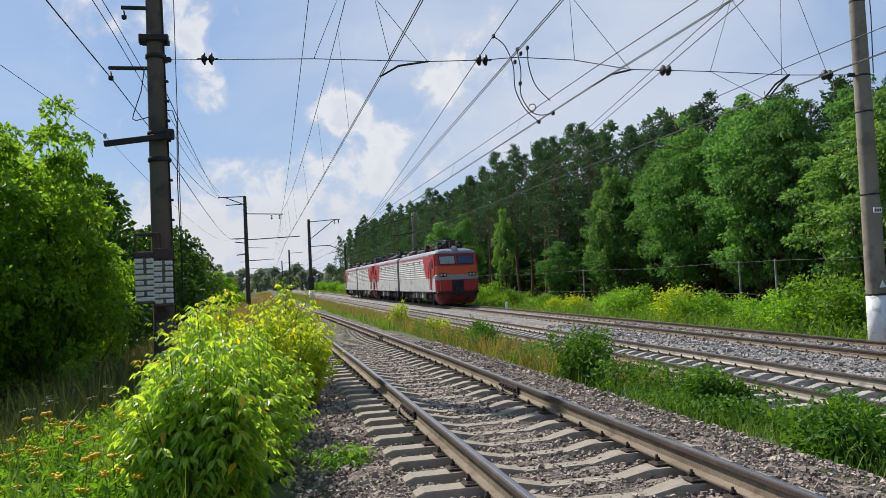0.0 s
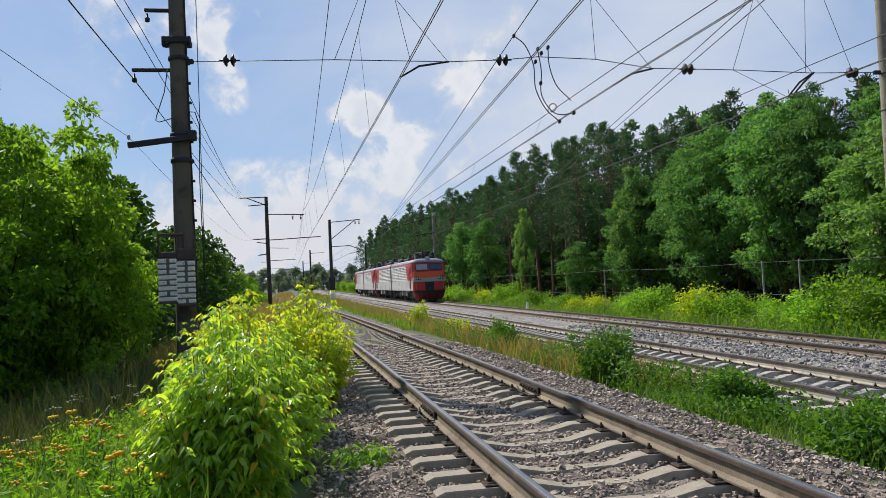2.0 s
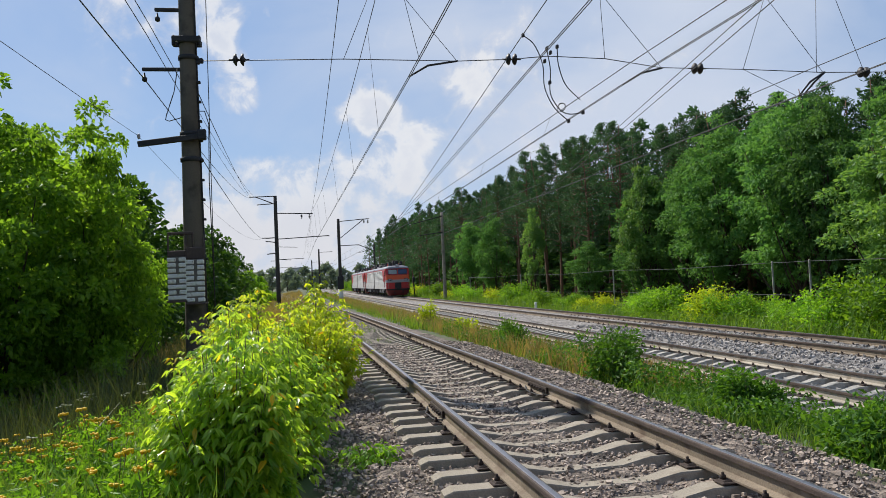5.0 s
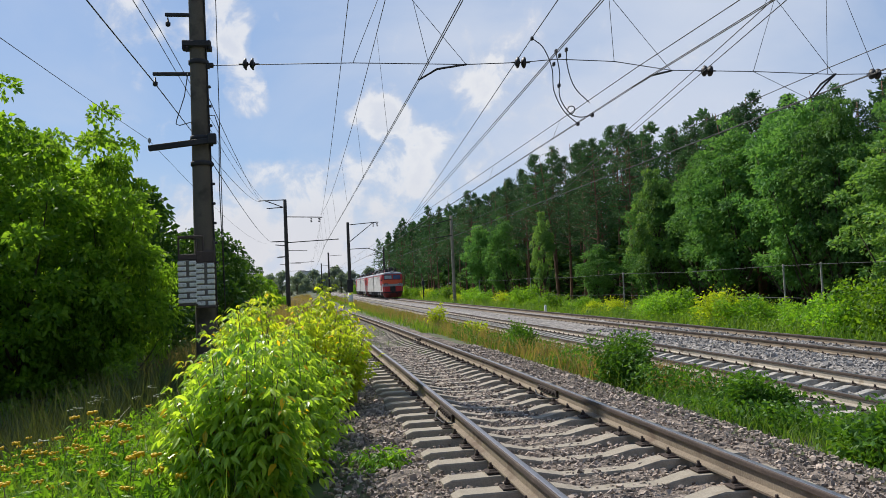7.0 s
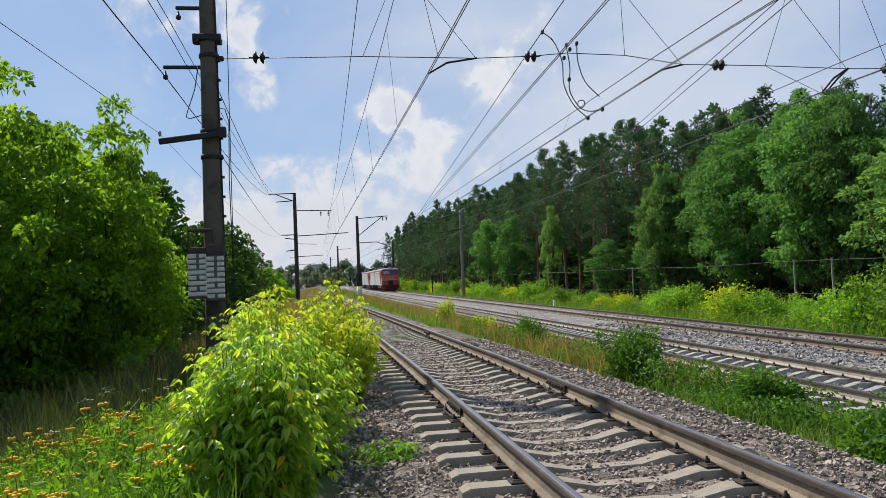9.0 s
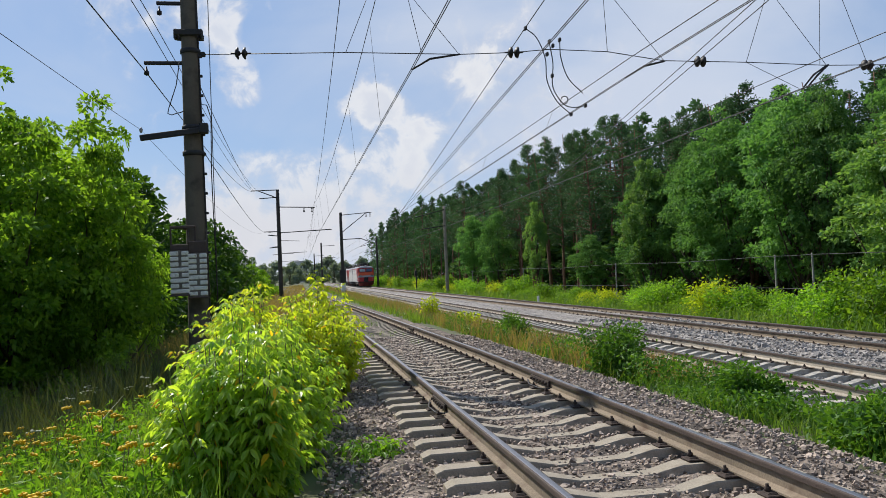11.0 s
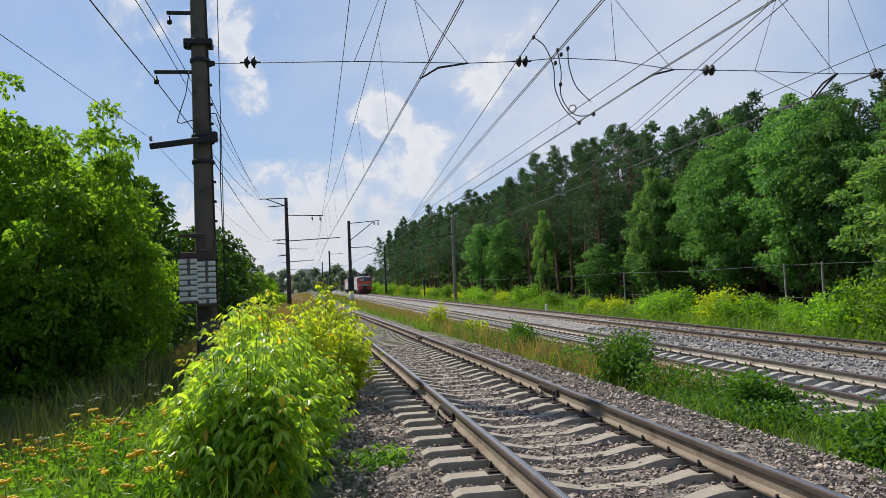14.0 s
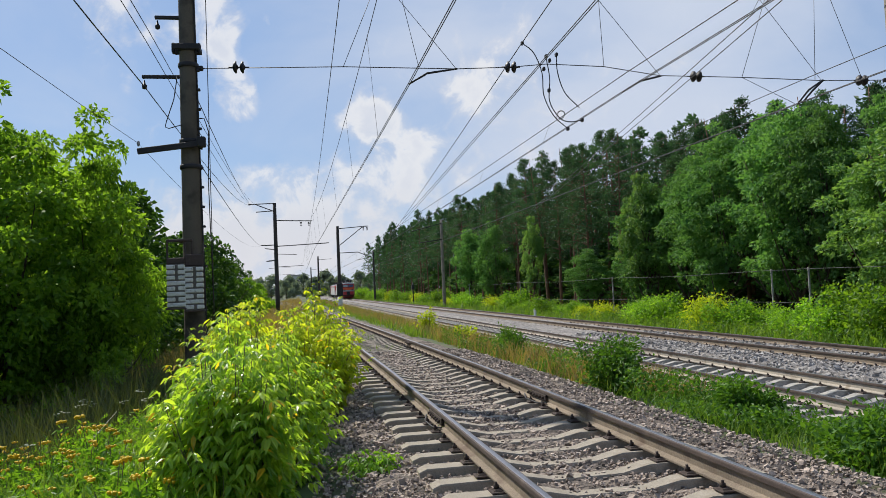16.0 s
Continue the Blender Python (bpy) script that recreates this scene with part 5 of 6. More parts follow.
def right_wood():
    """The wood beyond the tracks: broadleaf fringe, pines behind, thinning detail far off."""
    top_y = [18, 32, 38, 46, 51, 57, 63, 69, 75, 81, 90, 97, 111, 133, 165, 215, 288, 350, 420]
    top_z = [11.6, 11.8, 12.0, 12.8, 13.6, 14.1, 14.6, 15.9, 16.5, 17.0, 17.8, 16.6, 15.8, 16.8, 18.0, 19.8, 20.0, 18.0, 17]
    kinds = {
        "oak": [broad_tree("broadleaf_tree", 11, 3.0, 2.4, M_DECID, M_BARK, 13500, 0.235, "tall dark green broadleaf tree at the wood's edge", clumps=160, tuft=(0.13, 0.25), core=0.1) for _ in range(2)],
        "light": [broad_tree("broadleaf_tree", 9, 2.6, 2.2, M_DECID_LIGHT, M_BARK, 15000, 0.19, "pale green broadleaf tree at the wood's edge", clumps=70)],
        "pine": [pine_tree("pine_tree", 15, 2.4, b, 4700, "tall dark pine with a bare lower trunk", needle=0.21) for b in (0.4, 0.5, 0.32)],
        "far": [broad_tree("broadleaf_tree", 11, 3.0, 0.6, M_DEEPWOOD, M_BARK, 1500, 0.62, "broadleaf tree deep in the wood, shade in its leaf colour", clumps=50), pine_tree("pine_tree", 15, 2.5, 0.25, 1500, "dark pine deep in the wood", needle=0.42)],
    }
    used, rnd = set(), random.Random(11)

    def put(kind, i, x, y, top, wide=1.0):
        src = kinds[kind][i % len(kinds[kind])]
        h0 = {"oak": 11, "light": 9, "pine": 15}.get(kind, 11 if i % 2 == 0 else 15)
        s = (top + 1.0) / h0
        o = place(src, x, y, -1.0, (wide * (0.55 + 0.45 * s), s), rnd.uniform(0, 360), src not in used)
        used.add(src)
        tagged(o, group="trees of the wood")
    n = 0
    y = 14.0
    while y < 300:
        h = float(np.interp(y, top_y, top_z))
        near = y < 125
        if y < 66:
            if y > 19:
                put("oak", n, 28 + rnd.uniform(-1.2, 1.2), y, h * (rnd.uniform(0.7, 0.88) if y < 52 else rnd.uniform(0.6, 0.84) if y < 58 else 0.3), rnd.uniform(0.85, 1.05))
            else:
                put("light", n, 27, y, h * 0.8)
            put("pine", n, 31.5 + rnd.uniform(-1, 1), y + rnd.uniform(0, 1.5), h * rnd.uniform(0.92, 1.06))
            put("pine", n + 1, 33 + rnd.uniform(-1, 1), y + rnd.uniform(1.6, 3.2), h * rnd.uniform(0.95, 1.1))
        elif near:
            put("pine", n, 28.5 + rnd.uniform(-1.5, 1.0), y, h * rnd.uniform(0.84, 1.02))
            put("pine", n + 1, 31 + rnd.uniform(-1, 1), y + 1.6, h * rnd.uniform(0.9, 1.06))
            if n % 3 == 0 and y > 100:
                put("oak", n, 25.6, y + 1, h * rnd.uniform(0.42, 0.62), 0.9)
        else:
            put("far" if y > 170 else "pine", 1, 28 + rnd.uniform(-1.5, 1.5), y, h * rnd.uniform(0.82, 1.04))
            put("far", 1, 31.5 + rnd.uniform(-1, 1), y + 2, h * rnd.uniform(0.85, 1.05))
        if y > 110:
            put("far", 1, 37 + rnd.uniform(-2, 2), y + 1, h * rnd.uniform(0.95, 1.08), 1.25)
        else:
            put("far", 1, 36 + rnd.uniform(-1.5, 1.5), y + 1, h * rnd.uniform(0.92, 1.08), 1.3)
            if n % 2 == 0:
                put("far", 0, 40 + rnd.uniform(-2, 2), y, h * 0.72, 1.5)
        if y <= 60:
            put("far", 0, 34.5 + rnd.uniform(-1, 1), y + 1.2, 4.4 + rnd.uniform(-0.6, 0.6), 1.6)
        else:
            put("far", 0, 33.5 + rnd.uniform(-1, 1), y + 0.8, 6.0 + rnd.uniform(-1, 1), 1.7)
        n += 1
        y += 3.3 * (1 + max(0, y - 50) / 130)
    put("light", 0, 25.0, 29.5, 7.4, 1.15)
    put("light", 0, 24.6, 25.0, 8.8, 1.1)
    put("light", 0, 26.0, 21.0, 10.2, 1.1)
    put("light", 0, 25.0, 82.0, 8.6, 0.48)
    put("light", 0, 26.0, 56.5, 9.3, 0.72)
    put("oak", 1, 25.0, 66.0, 4.4, 0.75)


def left_trees():
    a = broad_tree("ash_maple_tree", 7.3, 2.9, 0.0, M_LEFT, M_BARK, 34000, 0.15, "bushy bright green ash-leaved maple reaching the ground", clumps=260, trunk=0.12, skirt=0.95, taper=0.18, tuft=(0.085, 0.165), core=0.2, reach=1.2)
    a.matrix_basis = pose(-6.1, 18.5, -1.0) @ Matrix.Diagonal((0.95, 0.95, 0.95, 1))
    b = place(a, -11.5, 24.5, -1.0, (1.1, 1.58), 140, False)
    place(a, -10.6, 17.5, -1.0, (1.0, 1.0), 80, False)
    tagged(b, "tall bright green ash-leaved maple")
    place(a, -4.75, 19.6, -1.0, (0.5, 0.86), 200, False)
    # added unseen behind the first maple, to shade its lower half
    place(a, -7.6, 23.5, -1.0, (1.0, 0.95), 60, False)
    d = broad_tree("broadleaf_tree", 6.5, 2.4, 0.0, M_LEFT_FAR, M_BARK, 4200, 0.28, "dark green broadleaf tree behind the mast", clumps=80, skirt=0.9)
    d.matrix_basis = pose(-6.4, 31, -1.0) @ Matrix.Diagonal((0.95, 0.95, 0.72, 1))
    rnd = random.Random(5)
    # those at (-14.5, 30) and (-17, 34) are added out of view for shade
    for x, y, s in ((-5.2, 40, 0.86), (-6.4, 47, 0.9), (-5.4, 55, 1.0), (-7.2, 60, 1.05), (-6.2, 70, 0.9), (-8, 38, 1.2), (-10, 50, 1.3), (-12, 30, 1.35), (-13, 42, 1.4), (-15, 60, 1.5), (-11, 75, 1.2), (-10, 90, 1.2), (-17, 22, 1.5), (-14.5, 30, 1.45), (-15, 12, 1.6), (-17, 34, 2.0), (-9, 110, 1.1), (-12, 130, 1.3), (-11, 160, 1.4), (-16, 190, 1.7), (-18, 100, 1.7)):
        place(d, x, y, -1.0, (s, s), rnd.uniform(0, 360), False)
    e = broad_tree("young_tree", 4.2, 2.0, 0.0, M_BUSHES, M_BARK, 3500, 0.26, "light green young tree beside the line", clumps=45, trunk=0.07, skirt=0.95)
    e.matrix_basis = pose(-5.2, 92, -0.8)
    for x, y, s in ((-4.6, 104, 0.9), (-6.0, 118, 1.0), (-5.5, 135, 0.9)):
        place(e, x, y, -0.8, (s, s), rnd.uniform(0, 360), False)


def far_wood():
    """The line of trees where the tracks meet the horizon, haze put into their colour."""
    src = broad_tree("distant_tree", 11, 4.5, 0.0, M_FARTREE, M_BARK, 1500, 0.9, "distant tree at the end of the line, haze in its leaf colour", clumps=40, skirt=0.95)
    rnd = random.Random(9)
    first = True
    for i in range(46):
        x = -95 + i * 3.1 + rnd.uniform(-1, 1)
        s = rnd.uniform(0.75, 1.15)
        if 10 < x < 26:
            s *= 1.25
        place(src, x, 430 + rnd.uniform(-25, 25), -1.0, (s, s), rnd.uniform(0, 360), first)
        first = False
    b = thing("apartment_block", "pale distant apartment block above the trees", "building", pose(1, 600, -1))
    part("wall", Shape().box((-6, 0, 0), (6, 12, 16), 0.1), M_HOUSE, b)
    part("roof", Shape().box((-6.3, -0.3, 16), (6.3, 12.3, 16.6), 0.1), M_BAND, b)
    for i in range(4):
        for k in range(4):
            part("window", Shape().box((-5 + 2.7 * i, -0.08, 2.2 + 3 * k), (-3.4 + 2.7 * i, 0.1, 3.8 + 3 * k), 0.02), M_GLASS, b)


def shrub(name, h, r, mat, count, leaf, label, stems=9, wide=0.5):
    t = thing(name, label, "bush", pose(0, 0, 0))
    cs, outs = [], []
    per = count // (stems * 6)
    for i in range(stems):
        a = 6.28 * i / stems + rng.uniform(-0.4, 0.4)
        lean = rng.uniform(0.1, 0.85)
        hh = h * rng.uniform(0.6, 1.05) * (1 - 0.28 * lean)
        tip = np.array([math.cos(a) * r * lean, math.sin(a) * r * lean, hh])
        base = np.array([math.cos(a) * r * 0.12, math.sin(a) * r * 0.12, -0.1])
        mid = (base + tip) / 2 + [0, 0, 0.1 * h]
        part("stem", Shape().tube([base, mid, tip], [0.018, 0.012, 0.004], 5), M_TWIG, t)
        for k in range(6):
            u = 0.12 + 0.88 * (k + 1) / 6
            p = base * (1 - u) ** 2 + 2 * mid * u * (1 - u) + tip * u * u
            sp = r * 0.3 * (1.25 - 0.75 * u)
            q = p + rng.normal(size=(per, 3)) * np.array([sp, sp, sp * 0.8])
            cs.append(q); outs.append(unit((q - p) + [0, 0, 0.04]) + np.array([math.cos(a), math.sin(a), 0.35]) * 0.5)
    cs = np.concatenate(cs); cs[:, 2] = np.maximum(cs[:, 2], 0.04)
    part("foliage", leaves("foliage", cs, np.concatenate(outs), mat, leaf, leaf * wide, 0.35, 0.7), mat, t)
    return t


def right_bushes():
    srcs = [shrub("shoot_bush", 2.2, 1.3, M_BUSHES, 3300, 0.15, "bright green bush of young shoots beside the line", 11), shrub("shoot_bush", 1.9, 1.2, M_BUSHES_YELLOW, 3000, 0.145, "yellow-green bush of young shoots beside the line", 10)]
    rnd, first = random.Random(21), [True, True]
    rows = [(21.3, 0, 1.0), (22.6, 0, 1.15), (24.2, 0, 1.2), (25.4, 0, 1.0), (27.2, 0, 0.75), (28.6, 0, 0.8), (30.4, 0, 0.9), (31.9, 0, 0.8), (33.2, 1, 1.05), (36.5, 0, 0.6), (38.6, 0, 0.95), (40.0, 0, 1.0), (42.2, 0, 0.95), (45.5, 0, 0.5), (48.0, 1, 0.7), (50.4, 1, 0.65), (54, 0, 0.7), (57.6, 0, 1.0), (62, 0, 0.8), (66, 0, 1.1), (71, 0, 0.7), (77, 1, 0.8), (83, 0, 0.9), (90, 0, 1.0), (97, 1, 0.9), (106, 0, 1.2), (114, 0, 1.0), (124, 1, 1.1), (135, 0, 1.3), (148, 0, 1.2), (162, 1, 1.3), (178, 0, 1.5), (200, 0, 1.6), (225, 0, 1.8), (255, 0, 1.8), (290, 0, 2.0)]
    for y, k, s in rows:
        for dx in (0.0, rnd.uniform(1.8, 3.0)) if int(y) % 4 == 1 else (0.0,):
            sc = s * rnd.uniform(0.85, 1.1) * (1.0 if dx == 0 else 0.62)
            o = place(srcs[k], 18.6 + dx + rnd.uniform(-0.6, 0.6), y + (rnd.uniform(-1, 1) if dx else 0), -0.9, (sc * 1.05, sc), rnd.uniform(0, 360), first[k])
            first[k] = False
            tagged(o, group="bushes beside the line")


def fence():
    f = thing("wire_fence", "grey concrete fence posts with sagging wires", "fence")
    for y in (22, 30.6, 33.3, 52, 75, 98):
        part("post", Shape().box((21.46, y - 0.04, -1.1), (21.54, y + 0.04, 2.12), 0.02), M_GREY_WOOD, f)
    for z in (0.6, 2.05):
        ys = (18, 22, 30.6, 33.3, 52, 75, 98)
        pts = []
        for a, b in zip(ys[:-1], ys[1:]):
            pts += [(21.4, a, z), (21.4, (a + b) / 2, z - 0.02 * (b - a) / 4)]
        part("fence_wire", Shape().tube(pts + [(21.4, ys[-1], z)], 0.012, 4), M_WIRE, f)
    e = thing("marker_post", "short white marker post beside the far line", "post", pose(15.4, 50.5, -0.35))
    part("post", Shape().box((-0.07, -0.07, 0), (0.07, 0.07, 0.55), 0.02), M_WHITE, e)
    p = thing("signal_post", "slim dark lineside post", "post", pose(17.3, 118, -0.8))
    part("shaft", Shape().tube([(0, 0, 0), (0, 0, 3.6)], 0.09, 8).box((-0.2, -0.2, 2.6), (0.2, 0.2, 3.3), 0.04), M_IRON, p)


def maple_bush(name, x, y, z, h, r, n_stems, per_stem, mat, label, leaf=0.063, lean_to=(0, 0)):
    """Upright maple suckers with opposite compound leaves of five hanging leaflets."""
    t = thing(name, label, "bush", pose(x, y, z))
    V, Q, off = [], [], 0
    for i in range(n_stems):
        a, q = rng.uniform(0, 6.28), rng.uniform(0, 1) ** 0.5
        base = np.array([math.cos(a) * q * r * 0.55, math.sin(a) * q * r * 0.55, -0.08])
        hh = h * rng.uniform(0.45, 1.04) * (1 - 0.3 * q * q) * (1 + 0.5 * noise.noise((base[0] * 2.4 + x, base[1] * 2.4 + y, 0.0)))
        tip = base * [1.75, 1.75, 0] + [lean_to[0], lean_to[1], hh] + rng.normal(size=3) * [0.06, 0.06, 0]
        mid = base * [1.25, 1.25, 0] + [0, 0, hh * 0.55]
        part("stem", Shape().tube([base, mid, tip], [0.013, 0.008, 0.003], 5), M_TWIG, t)
        k = max(5, int(per_stem * hh / h))
        u = np.linspace(0.1, 1.0, k) ** 0.85
        p = base[None] * ((1 - u) ** 2)[:, None] + 2 * mid[None] * (u * (1 - u))[:, None] + tip[None] * (u * u)[:, None]
        ang = np.arange(k) * 1.57 + rng.uniform(0, 6.28) + rng.normal(size=k) * 0.35
        for sgn in (0, math.pi):
            d = np.stack([np.cos(ang + sgn), np.sin(ang + sgn), rng.uniform(-0.1, 0.55, k)], 1); d = unit(d)
            ln = leaf * rng.uniform(0.75, 1.3, (k, 1)) * (0.65 + 0.6 * np.sin(np.clip(u, 0, 1) * 2.6))[:, None]
            stalk = p + d * ln * 1.5 - [0, 0, 1] * ln * 0.25
            side = unit(np.cross(d, np.array([[0, 0, 1.0]])) + 1e-6)
            for at, sd, fw in ((0.0, 1, 0.55), (0.0, -1, 0.55), (-0.55, 1, 0.6), (-0.55, -1, 0.6), (0.25, 0, 1.0)):
                o = stalk + d * ln * at
                dd = unit(d * fw + side * sd * 0.9 + np.array([0, 0, -0.65]) + rng.normal(size=(k, 3)) * 0.22)
                w = unit(np.cross(dd, rng.normal(size=(k, 3)) * 0.5 + np.array([0, 0, 1.0])))
                nn = np.cross(w, dd)
                L = ln * rng.uniform(0.8, 1.2, (k, 1))
                a1, a2 = o + dd * L * 0.35 + nn * L * 0.05, o + dd * L * 0.7 - [0, 0, 1] * L * 0.06
                v = np.stack([o, a1 + w * L * 0.2, a2 + w * L * 0.17, o + dd * L * 1.1 - [0, 0, 1] * L * 0.25, a2 - w * L * 0.17, a1 - w * L * 0.2, a1 - nn * L * 0.07, a2 - nn * L * 0.06], 1)
                V.append(v.reshape(-1, 3))
                b0 = off + np.arange(k)[:, None] * 8
                Q.append(np.concatenate([b0 + np.array([[1, 6, 7, 2]]), b0 + np.array([[6, 5, 4, 7]])]))
                Q.append(b0 + np.array([[0, 5, 6, 1]]))
                Q.append(b0 + np.array([[2, 7, 4, 3]]))
                off += k * 8
    part("foliage", big_mesh("foliage", np.concatenate(V), np.concatenate(Q), mat), mat, t)
    return t


def foreground():
    maple_bush("maple_bush", -0.5, 6.2, 0.2, 1.36, 0.57, 110, 21, M_MAPLE, "bushy green maple suckers with a few yellow leaves")
    maple_bush("maple_bush", -0.6, 8.3, 0.15, 1.36, 0.68, 75, 20, M_MAPLE, "green maple suckers beside the siding")
    maple_bush("maple_bush", -0.2, 7.5, 0.24, 1.15, 0.42, 45, 18, M_MAPLE, "low green maple suckers at the ballast edge")
    maple_bush("maple_bush", -0.1, 9.4, 0.22, 1.35, 0.55, 55, 19, M_MAPLE, "green maple suckers at the ballast edge")
    maple_bush("maple_bush", -0.75, 10.6, 0.2, 1.75, 0.8, 65, 18, M_MAPLE_YELLOW, "yellowing maple suckers beside the siding")
    maple_bush("maple_bush", 0.15, 11.6, 0.25, 1.55, 0.75, 70, 21, M_MAPLE_YELLOW, "yellowing maple suckers beside the siding")
    maple_bush("maple_bush", 0.2, 13.6, 0.2, 1.7, 0.8, 65, 21, M_MAPLE_YELLOW, "yellowing maple suckers leaning over the sleepers")
    maple_bush("maple_bush", -0.9, 13.8, 0.1, 1.8, 0.9, 45, 14, M_MAPLE, "green maple suckers below the mast")
    maple_bush("maple_bush", -0.1, 17.0, 0.1, 1.6, 0.9, 40, 12, M_MAPLE_YELLOW, "yellowing maple suckers beside the siding")
    maple_bush("low_plant", 0.6, 7.6, 0.28, 0.15, 0.27, 9, 5, M_WEED, "small green plant on the ballast", leaf=0.06)


def tansy():
    """Tall flowering herbs on the bank."""
    rnd = random.Random(31)
    spots = []
    while len(spots) < 52:
        x, y = rnd.uniform(-3.6, -0.9), rnd.uniform(4.6, 10.5)
        if x < -0.21 * y - 0.0 - 0.25 or rnd.random() < 0.3:
            spots.append((x, y))
    srcs = []
    for v in range(3):
        t = thing("tansy_plant", "tall green tansy with flat yellow flower heads", "flower", pose(0, 0, 0), "tansy plants")
        h = 0.62 + 0.09 * v
        cs, outs = [], []
        for k in range(3):
            a = 2.1 * k + v
            tip = np.array([math.cos(a) * 0.16, math.sin(a) * 0.16, h * (1 - 0.1 * k)])
            part("stem", Shape().tube([(0.02 * math.cos(a), 0.02 * math.sin(a), -0.1), tip * [0.6, 0.6, 0.6], tip], [0.006, 0.005, 0.004], 5), M_TWIG, t)
            heads = Shape()
            for b in range(9):
                rr, aa = 0.055 * math.sqrt(rng.random()), rng.uniform(0, 6.28)
                heads.lathe(pose(tip[0] + rr * math.cos(aa), tip[1] + rr * math.sin(aa), tip[2] + rng.uniform(-0.012, 0.012)), [(0.004, -0.02), (0.016, -0.006), (0.018, 0.002), (0.011, 0.009)], 5)
            part("flower_head", heads, M_TANSY, t, "flat head of yellow button flowers")
            q = tip * rng.uniform(0.1, 0.9, (70, 1)) + rng.normal(size=(70, 3)) * [0.05, 0.05, 0.03]
            cs.append(q); outs.append(unit(rng.normal(size=(70, 3))))
        part("foliage", leaves("foliage", np.concatenate(cs), np.concatenate(outs), M_WEED, 0.1, 0.03, 0.3, 0.6), M_WEED, t, "feathery green leaves")
        srcs.append(t)
    for i, (x, y) in enumerate(spots):
        sc = rnd.uniform(0.68, 0.98)
        place(srcs[i % 3], x, y, float(ground_z(x, y)) - 0.02, (sc, sc), rnd.uniform(0, 360), i < 3)


def umbels():
    """Pale umbels among the tall grass below the trees."""
    t = thing("umbel_plant", "tall stalk with flat pale umbel flowers", "flower", pose(0, 0, 0), "umbel plants")
    s, h = Shape(), Shape()
    s.tube([(0, 0, -0.1), (0.02, 0.01, 0.5), (0.0, 0.03, 0.85)], [0.008, 0.006, 0.004], 5)
    for k in range(9):
        a, r = 0.7 * k, 0.03 + 0.012 * k
        tip = Vector((r * math.cos(a), 0.03 + r * math.sin(a), 0.97 - 0.006 * k))
        s.tube([(0.0, 0.03, 0.85), tip], 0.002, 4)
        h.lathe(pose(tip.x, tip.y, tip.z), [(0.006, -0.008), (0.024, 0.0), (0.02, 0.008)], 7)
    part("stem", s, M_TWIG, t)
    part("flower_head", h, M_UMBEL, t, "flat pale flower head")
    rnd = random.Random(77)
    for i in range(9):
        x, y = rnd.uniform(-3.2, -1.5), rnd.uniform(9.0, 13.5)
        sc = rnd.uniform(0.7, 1.15)
        place(t, x, y, float(ground_z(x, y)) - 0.02, (sc * 0.9, sc * 0.85), rnd.uniform(0, 360), i == 0)


def scatter(x0, x1, y0, y1, n, bias=1.5, keep=None):
    y = y0 + (y1 - y0) * rng.random(n) ** bias
    x = rng.uniform(x0, x1, n)
    if keep is not None:
        ok = keep(x, y)
        x, y = x[ok], y[ok]
    return np.stack([x, y, ground_z(x, y) - 0.03], 1)


def patchy(x, y, f, lim):
    return np.array([noise.noise((a * f, b * f, 3.7)) > lim for a, b in zip(x, y)])


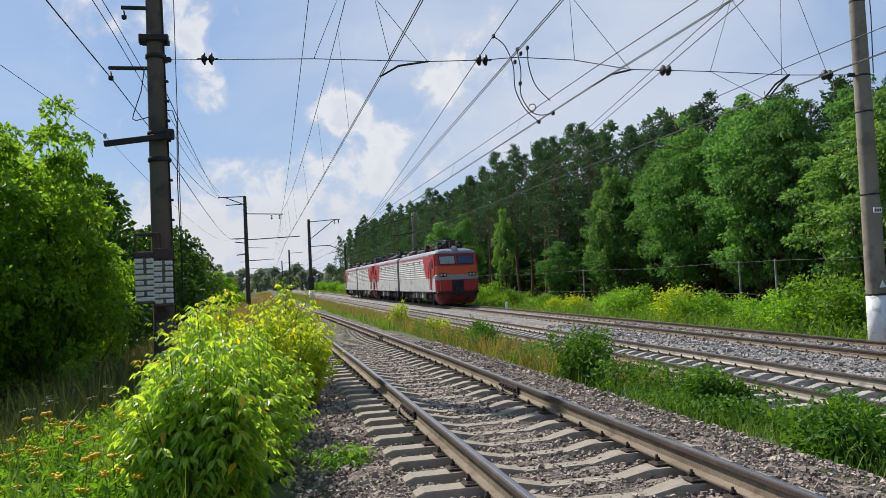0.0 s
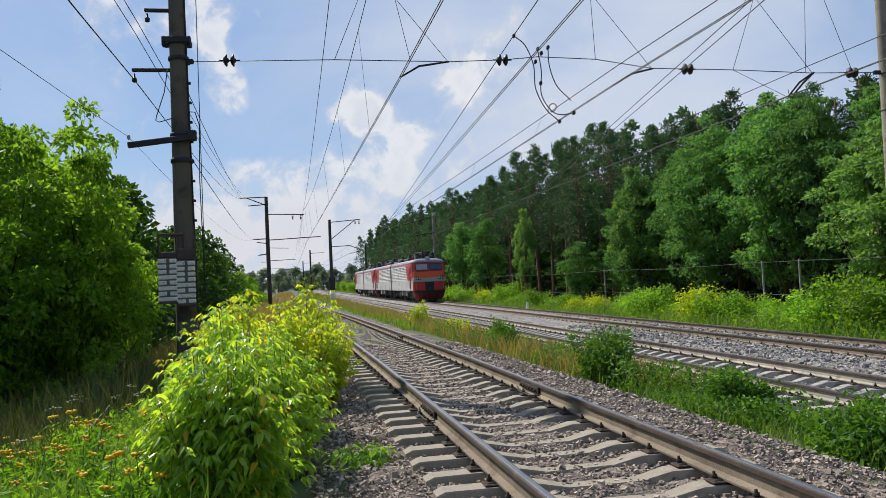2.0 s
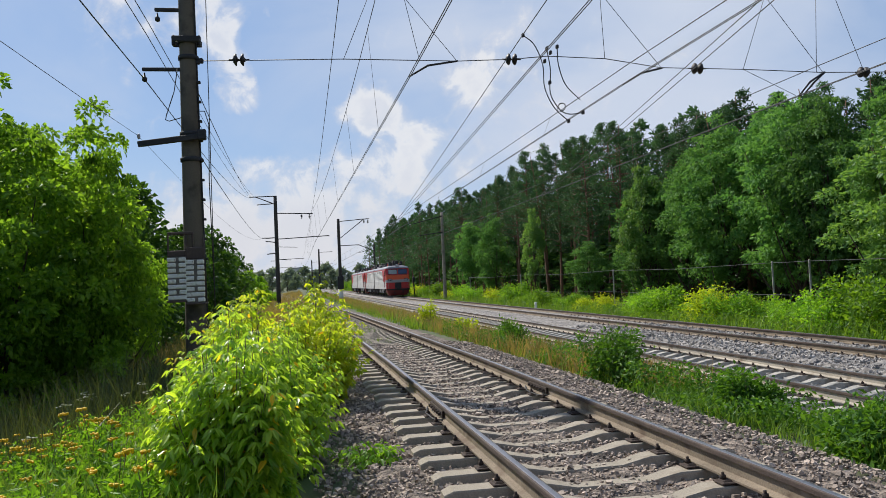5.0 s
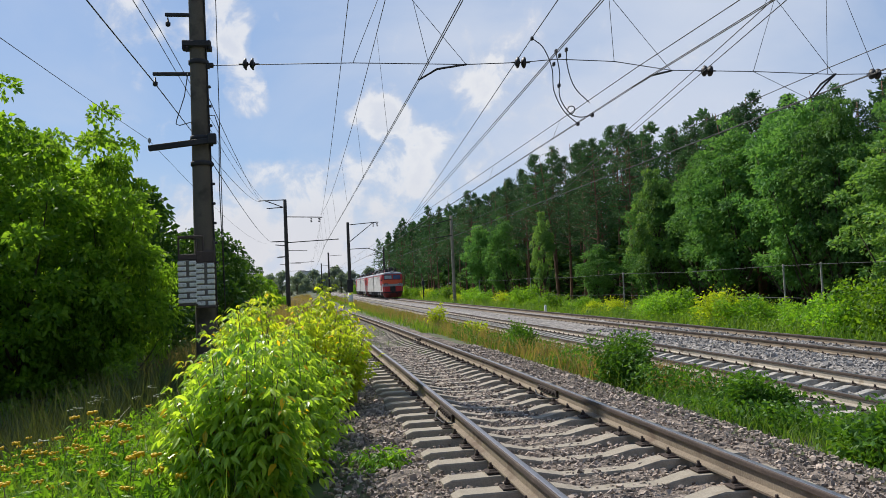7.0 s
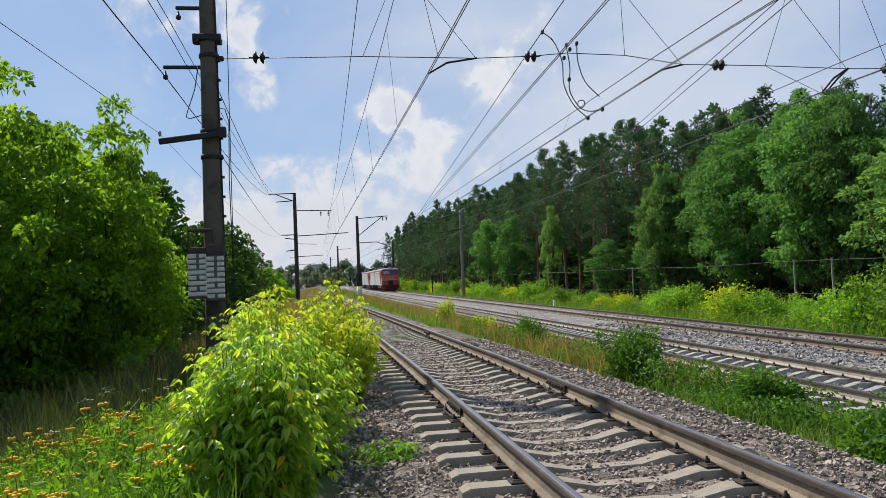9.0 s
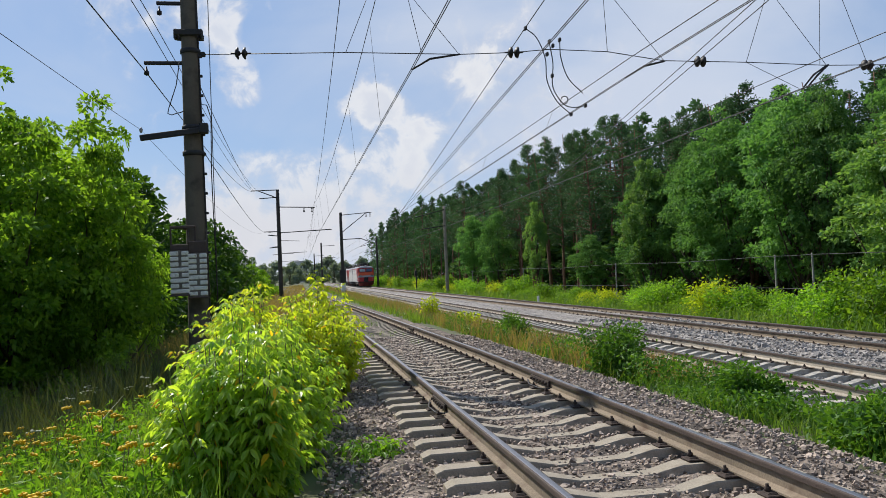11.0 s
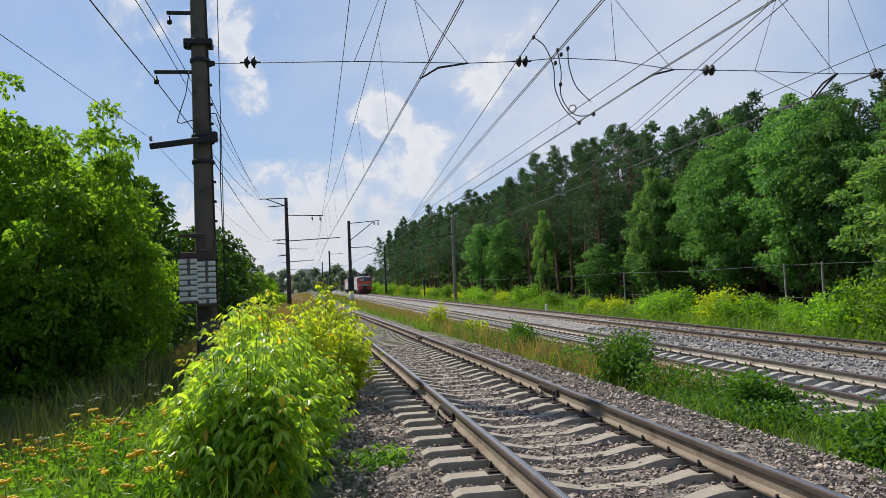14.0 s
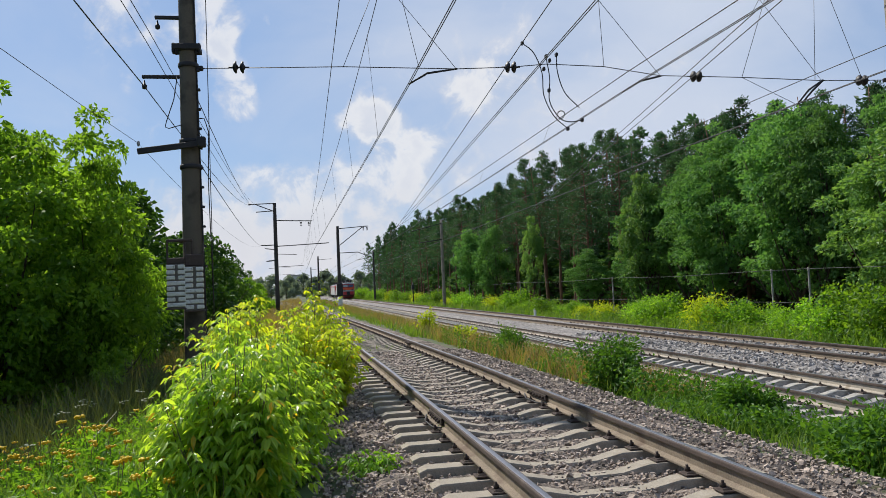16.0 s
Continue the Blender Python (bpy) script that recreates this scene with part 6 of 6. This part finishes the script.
def grass():
    def stuff(name, me, label, cat="grass"):
        tagged(new(name, me), label, cat, kind="stuff")
    stuff("bank_grass", blades("bank_grass", scatter(-6.5, -0.5, 3.6, 30, 26000, 1.5, lambda x, y: (x < -0.1 - 0.03 * y) & ~((y > 10.5) & (x < -2.2))), 0.5, 0.012, M_GRASS), "rank green grass on the bank")
    b = scatter(-5.0, -0.7, 3.8, 12, 9000, 1.2)
    b[:, 2] += rng.uniform(0.02, 0.5, len(b))
    stuff("bank_herbs", leaves("bank_herbs", b, rng.normal(size=b.shape) + [0, 0, 0.5], M_WEED, 0.09, 0.03, 0.2, 0.8), "dense green herbs on the bank", "herbs")
    stuff("tall_bank_grass", blades("tall_bank_grass", scatter(-9, -2.4, 9.5, 24, 13000, 1.0), 0.95, 0.011, M_SHADEGRASS, 0.25), "tall seeding grass coloured dark for the trees' shade")
    stuff("dry_bank_grass", blades("dry_bank_grass", scatter(-5.0, -1.0, 20, 60, 9000, 1.3), 0.7, 0.02, M_DRY, 0.25), "dry yellow grass along the bank")
    # strip between the siding and the running lines
    stuff("strip_grass", blades("strip_grass", scatter(4.75, 6.75, 3.0, 60, 10000, 1.9), 0.28, 0.011, M_GRASS), "green grass between the tracks")
    stuff("strip_dry_grass", blades("strip_dry_grass", scatter(4.8, 7.2, 13, 200, 16000, 1.7), 0.5, 0.022, M_DRY, 0.25), "reddish dry grass between the tracks")
    stuff("strip_far_grass", blades("strip_far_grass", scatter(4.2, 7.2, 30, 260, 5000, 1.6), 0.42, 0.04, M_GRASS, 0.3), "green grass between the tracks")
    w = scatter(4.85, 6.7, 3.0, 28, 36000, 1.6, lambda x, y: patchy(x, y, 0.8, -0.12))
    tall = np.array([0.22 + 0.62 * max(0.0, 0.25 + noise.noise((a * 1.1, b * 0.75, 8.2))) for a, b in w[:, :2]])
    w[:, 2] += rng.uniform(0.03, 1.0, len(w)) ** 0.8 * tall
    stuff("strip_weeds", leaves("strip_weeds", w, rng.normal(size=w.shape) + [0, 0, 0.4], M_NETTLE, 0.075, 0.038, 0.2, 0.8), "low leafy weeds between the tracks", "weeds")
    # verge beyond the lines
    stuff("verge_grass", blades("verge_grass", scatter(15.6, 24, 14, 120, 20000, 1.5), 0.75, 0.04, M_GRASS, 0.3), "lush green verge grass")
    stuff("verge_far_grass", blades("verge_far_grass", scatter(15.6, 26, 60, 300, 9000, 1.3), 0.9, 0.12, M_GRASS, 0.3), "lush green verge grass")
    stuff("left_far_grass", blades("left_far_grass", scatter(-12, 1.2, 28, 260, 14000, 1.6), 0.7, 0.06, M_DRY, 0.3), "dry grass beside the siding")
    v = scatter(15.9, 20.5, 15, 70, 8000, 1.5)
    v[:, 2] += rng.uniform(0.05, 0.9, len(v))
    stuff("verge_weeds", leaves("verge_weeds", v, rng.normal(size=v.shape) + [0, 0, 0.4], M_BUSHES, 0.16, 0.07, 0.2, 0.8), "leafy weeds on the verge", "weeds")
    # sparse growth through the ballast
    stuff("ballast_weeds", blades("ballast_weeds", scatter(1.7, 3.1, 16, 70, 2200, 1.2, lambda x, y: patchy(x, y, 0.35, 0.1)), 0.13, 0.02, M_GRASS, 0.5), "thin weeds growing between the sleepers", "weeds")


def strip_shrubs():
    for x, y, h, r, label in ((5.15, 12.6, 0.95, 0.62, "dense dark green weed bush between the tracks"), (5.5, 20.5, 0.8, 0.55, "green weed bush between the tracks"), (5.75, 35, 1.15, 0.5, "yellow-green sapling between the tracks"), (5.6, 9.4, 0.6, 0.5, "low green weed bush between the tracks"), (5.2, 6.6, 0.5, 0.6, "low green weed bush between the tracks"), (6.1, 7.6, 0.55, 0.5, "low green weed bush between the tracks"), (5.9, 28, 0.7, 0.5, "yellow-green weeds between the tracks")):
        s = shrub("weed_bush", h, r, M_BUSHES_YELLOW if "yellow" in label else M_NETTLE, 4200 if y < 25 else 700, 0.075 if y < 25 else 0.13, label, 12)
        s.matrix_basis = pose(x, y, float(ground_z(x, y)) - 0.03)


right_wood()
left_trees()
far_wood()
right_bushes()
fence()
strip_shrubs()
foreground()
tansy()
umbels()
grass()
stones("main_stones", 7.0, 15.3, 6.0, 30, 17000, 0.025, M_STONE_GREY, "loose grey crushed stones of the running lines", 0.008)


def motions():
    for i, loco in enumerate((lead, trail)):
        walk(loco, [(t, pose(MAIN_B, s + i * LOCO_STEP, 0)) for t, s in RUN])
    ts = [k / 15 for k in range(241)]
    for w, dy in WHEELS:
        walk(w, [(t, pose(0, dy, 0.625, -math.degrees((run_at(t) - RUN[0][1]) / 0.625) % 360)) for t in ts])


motions()
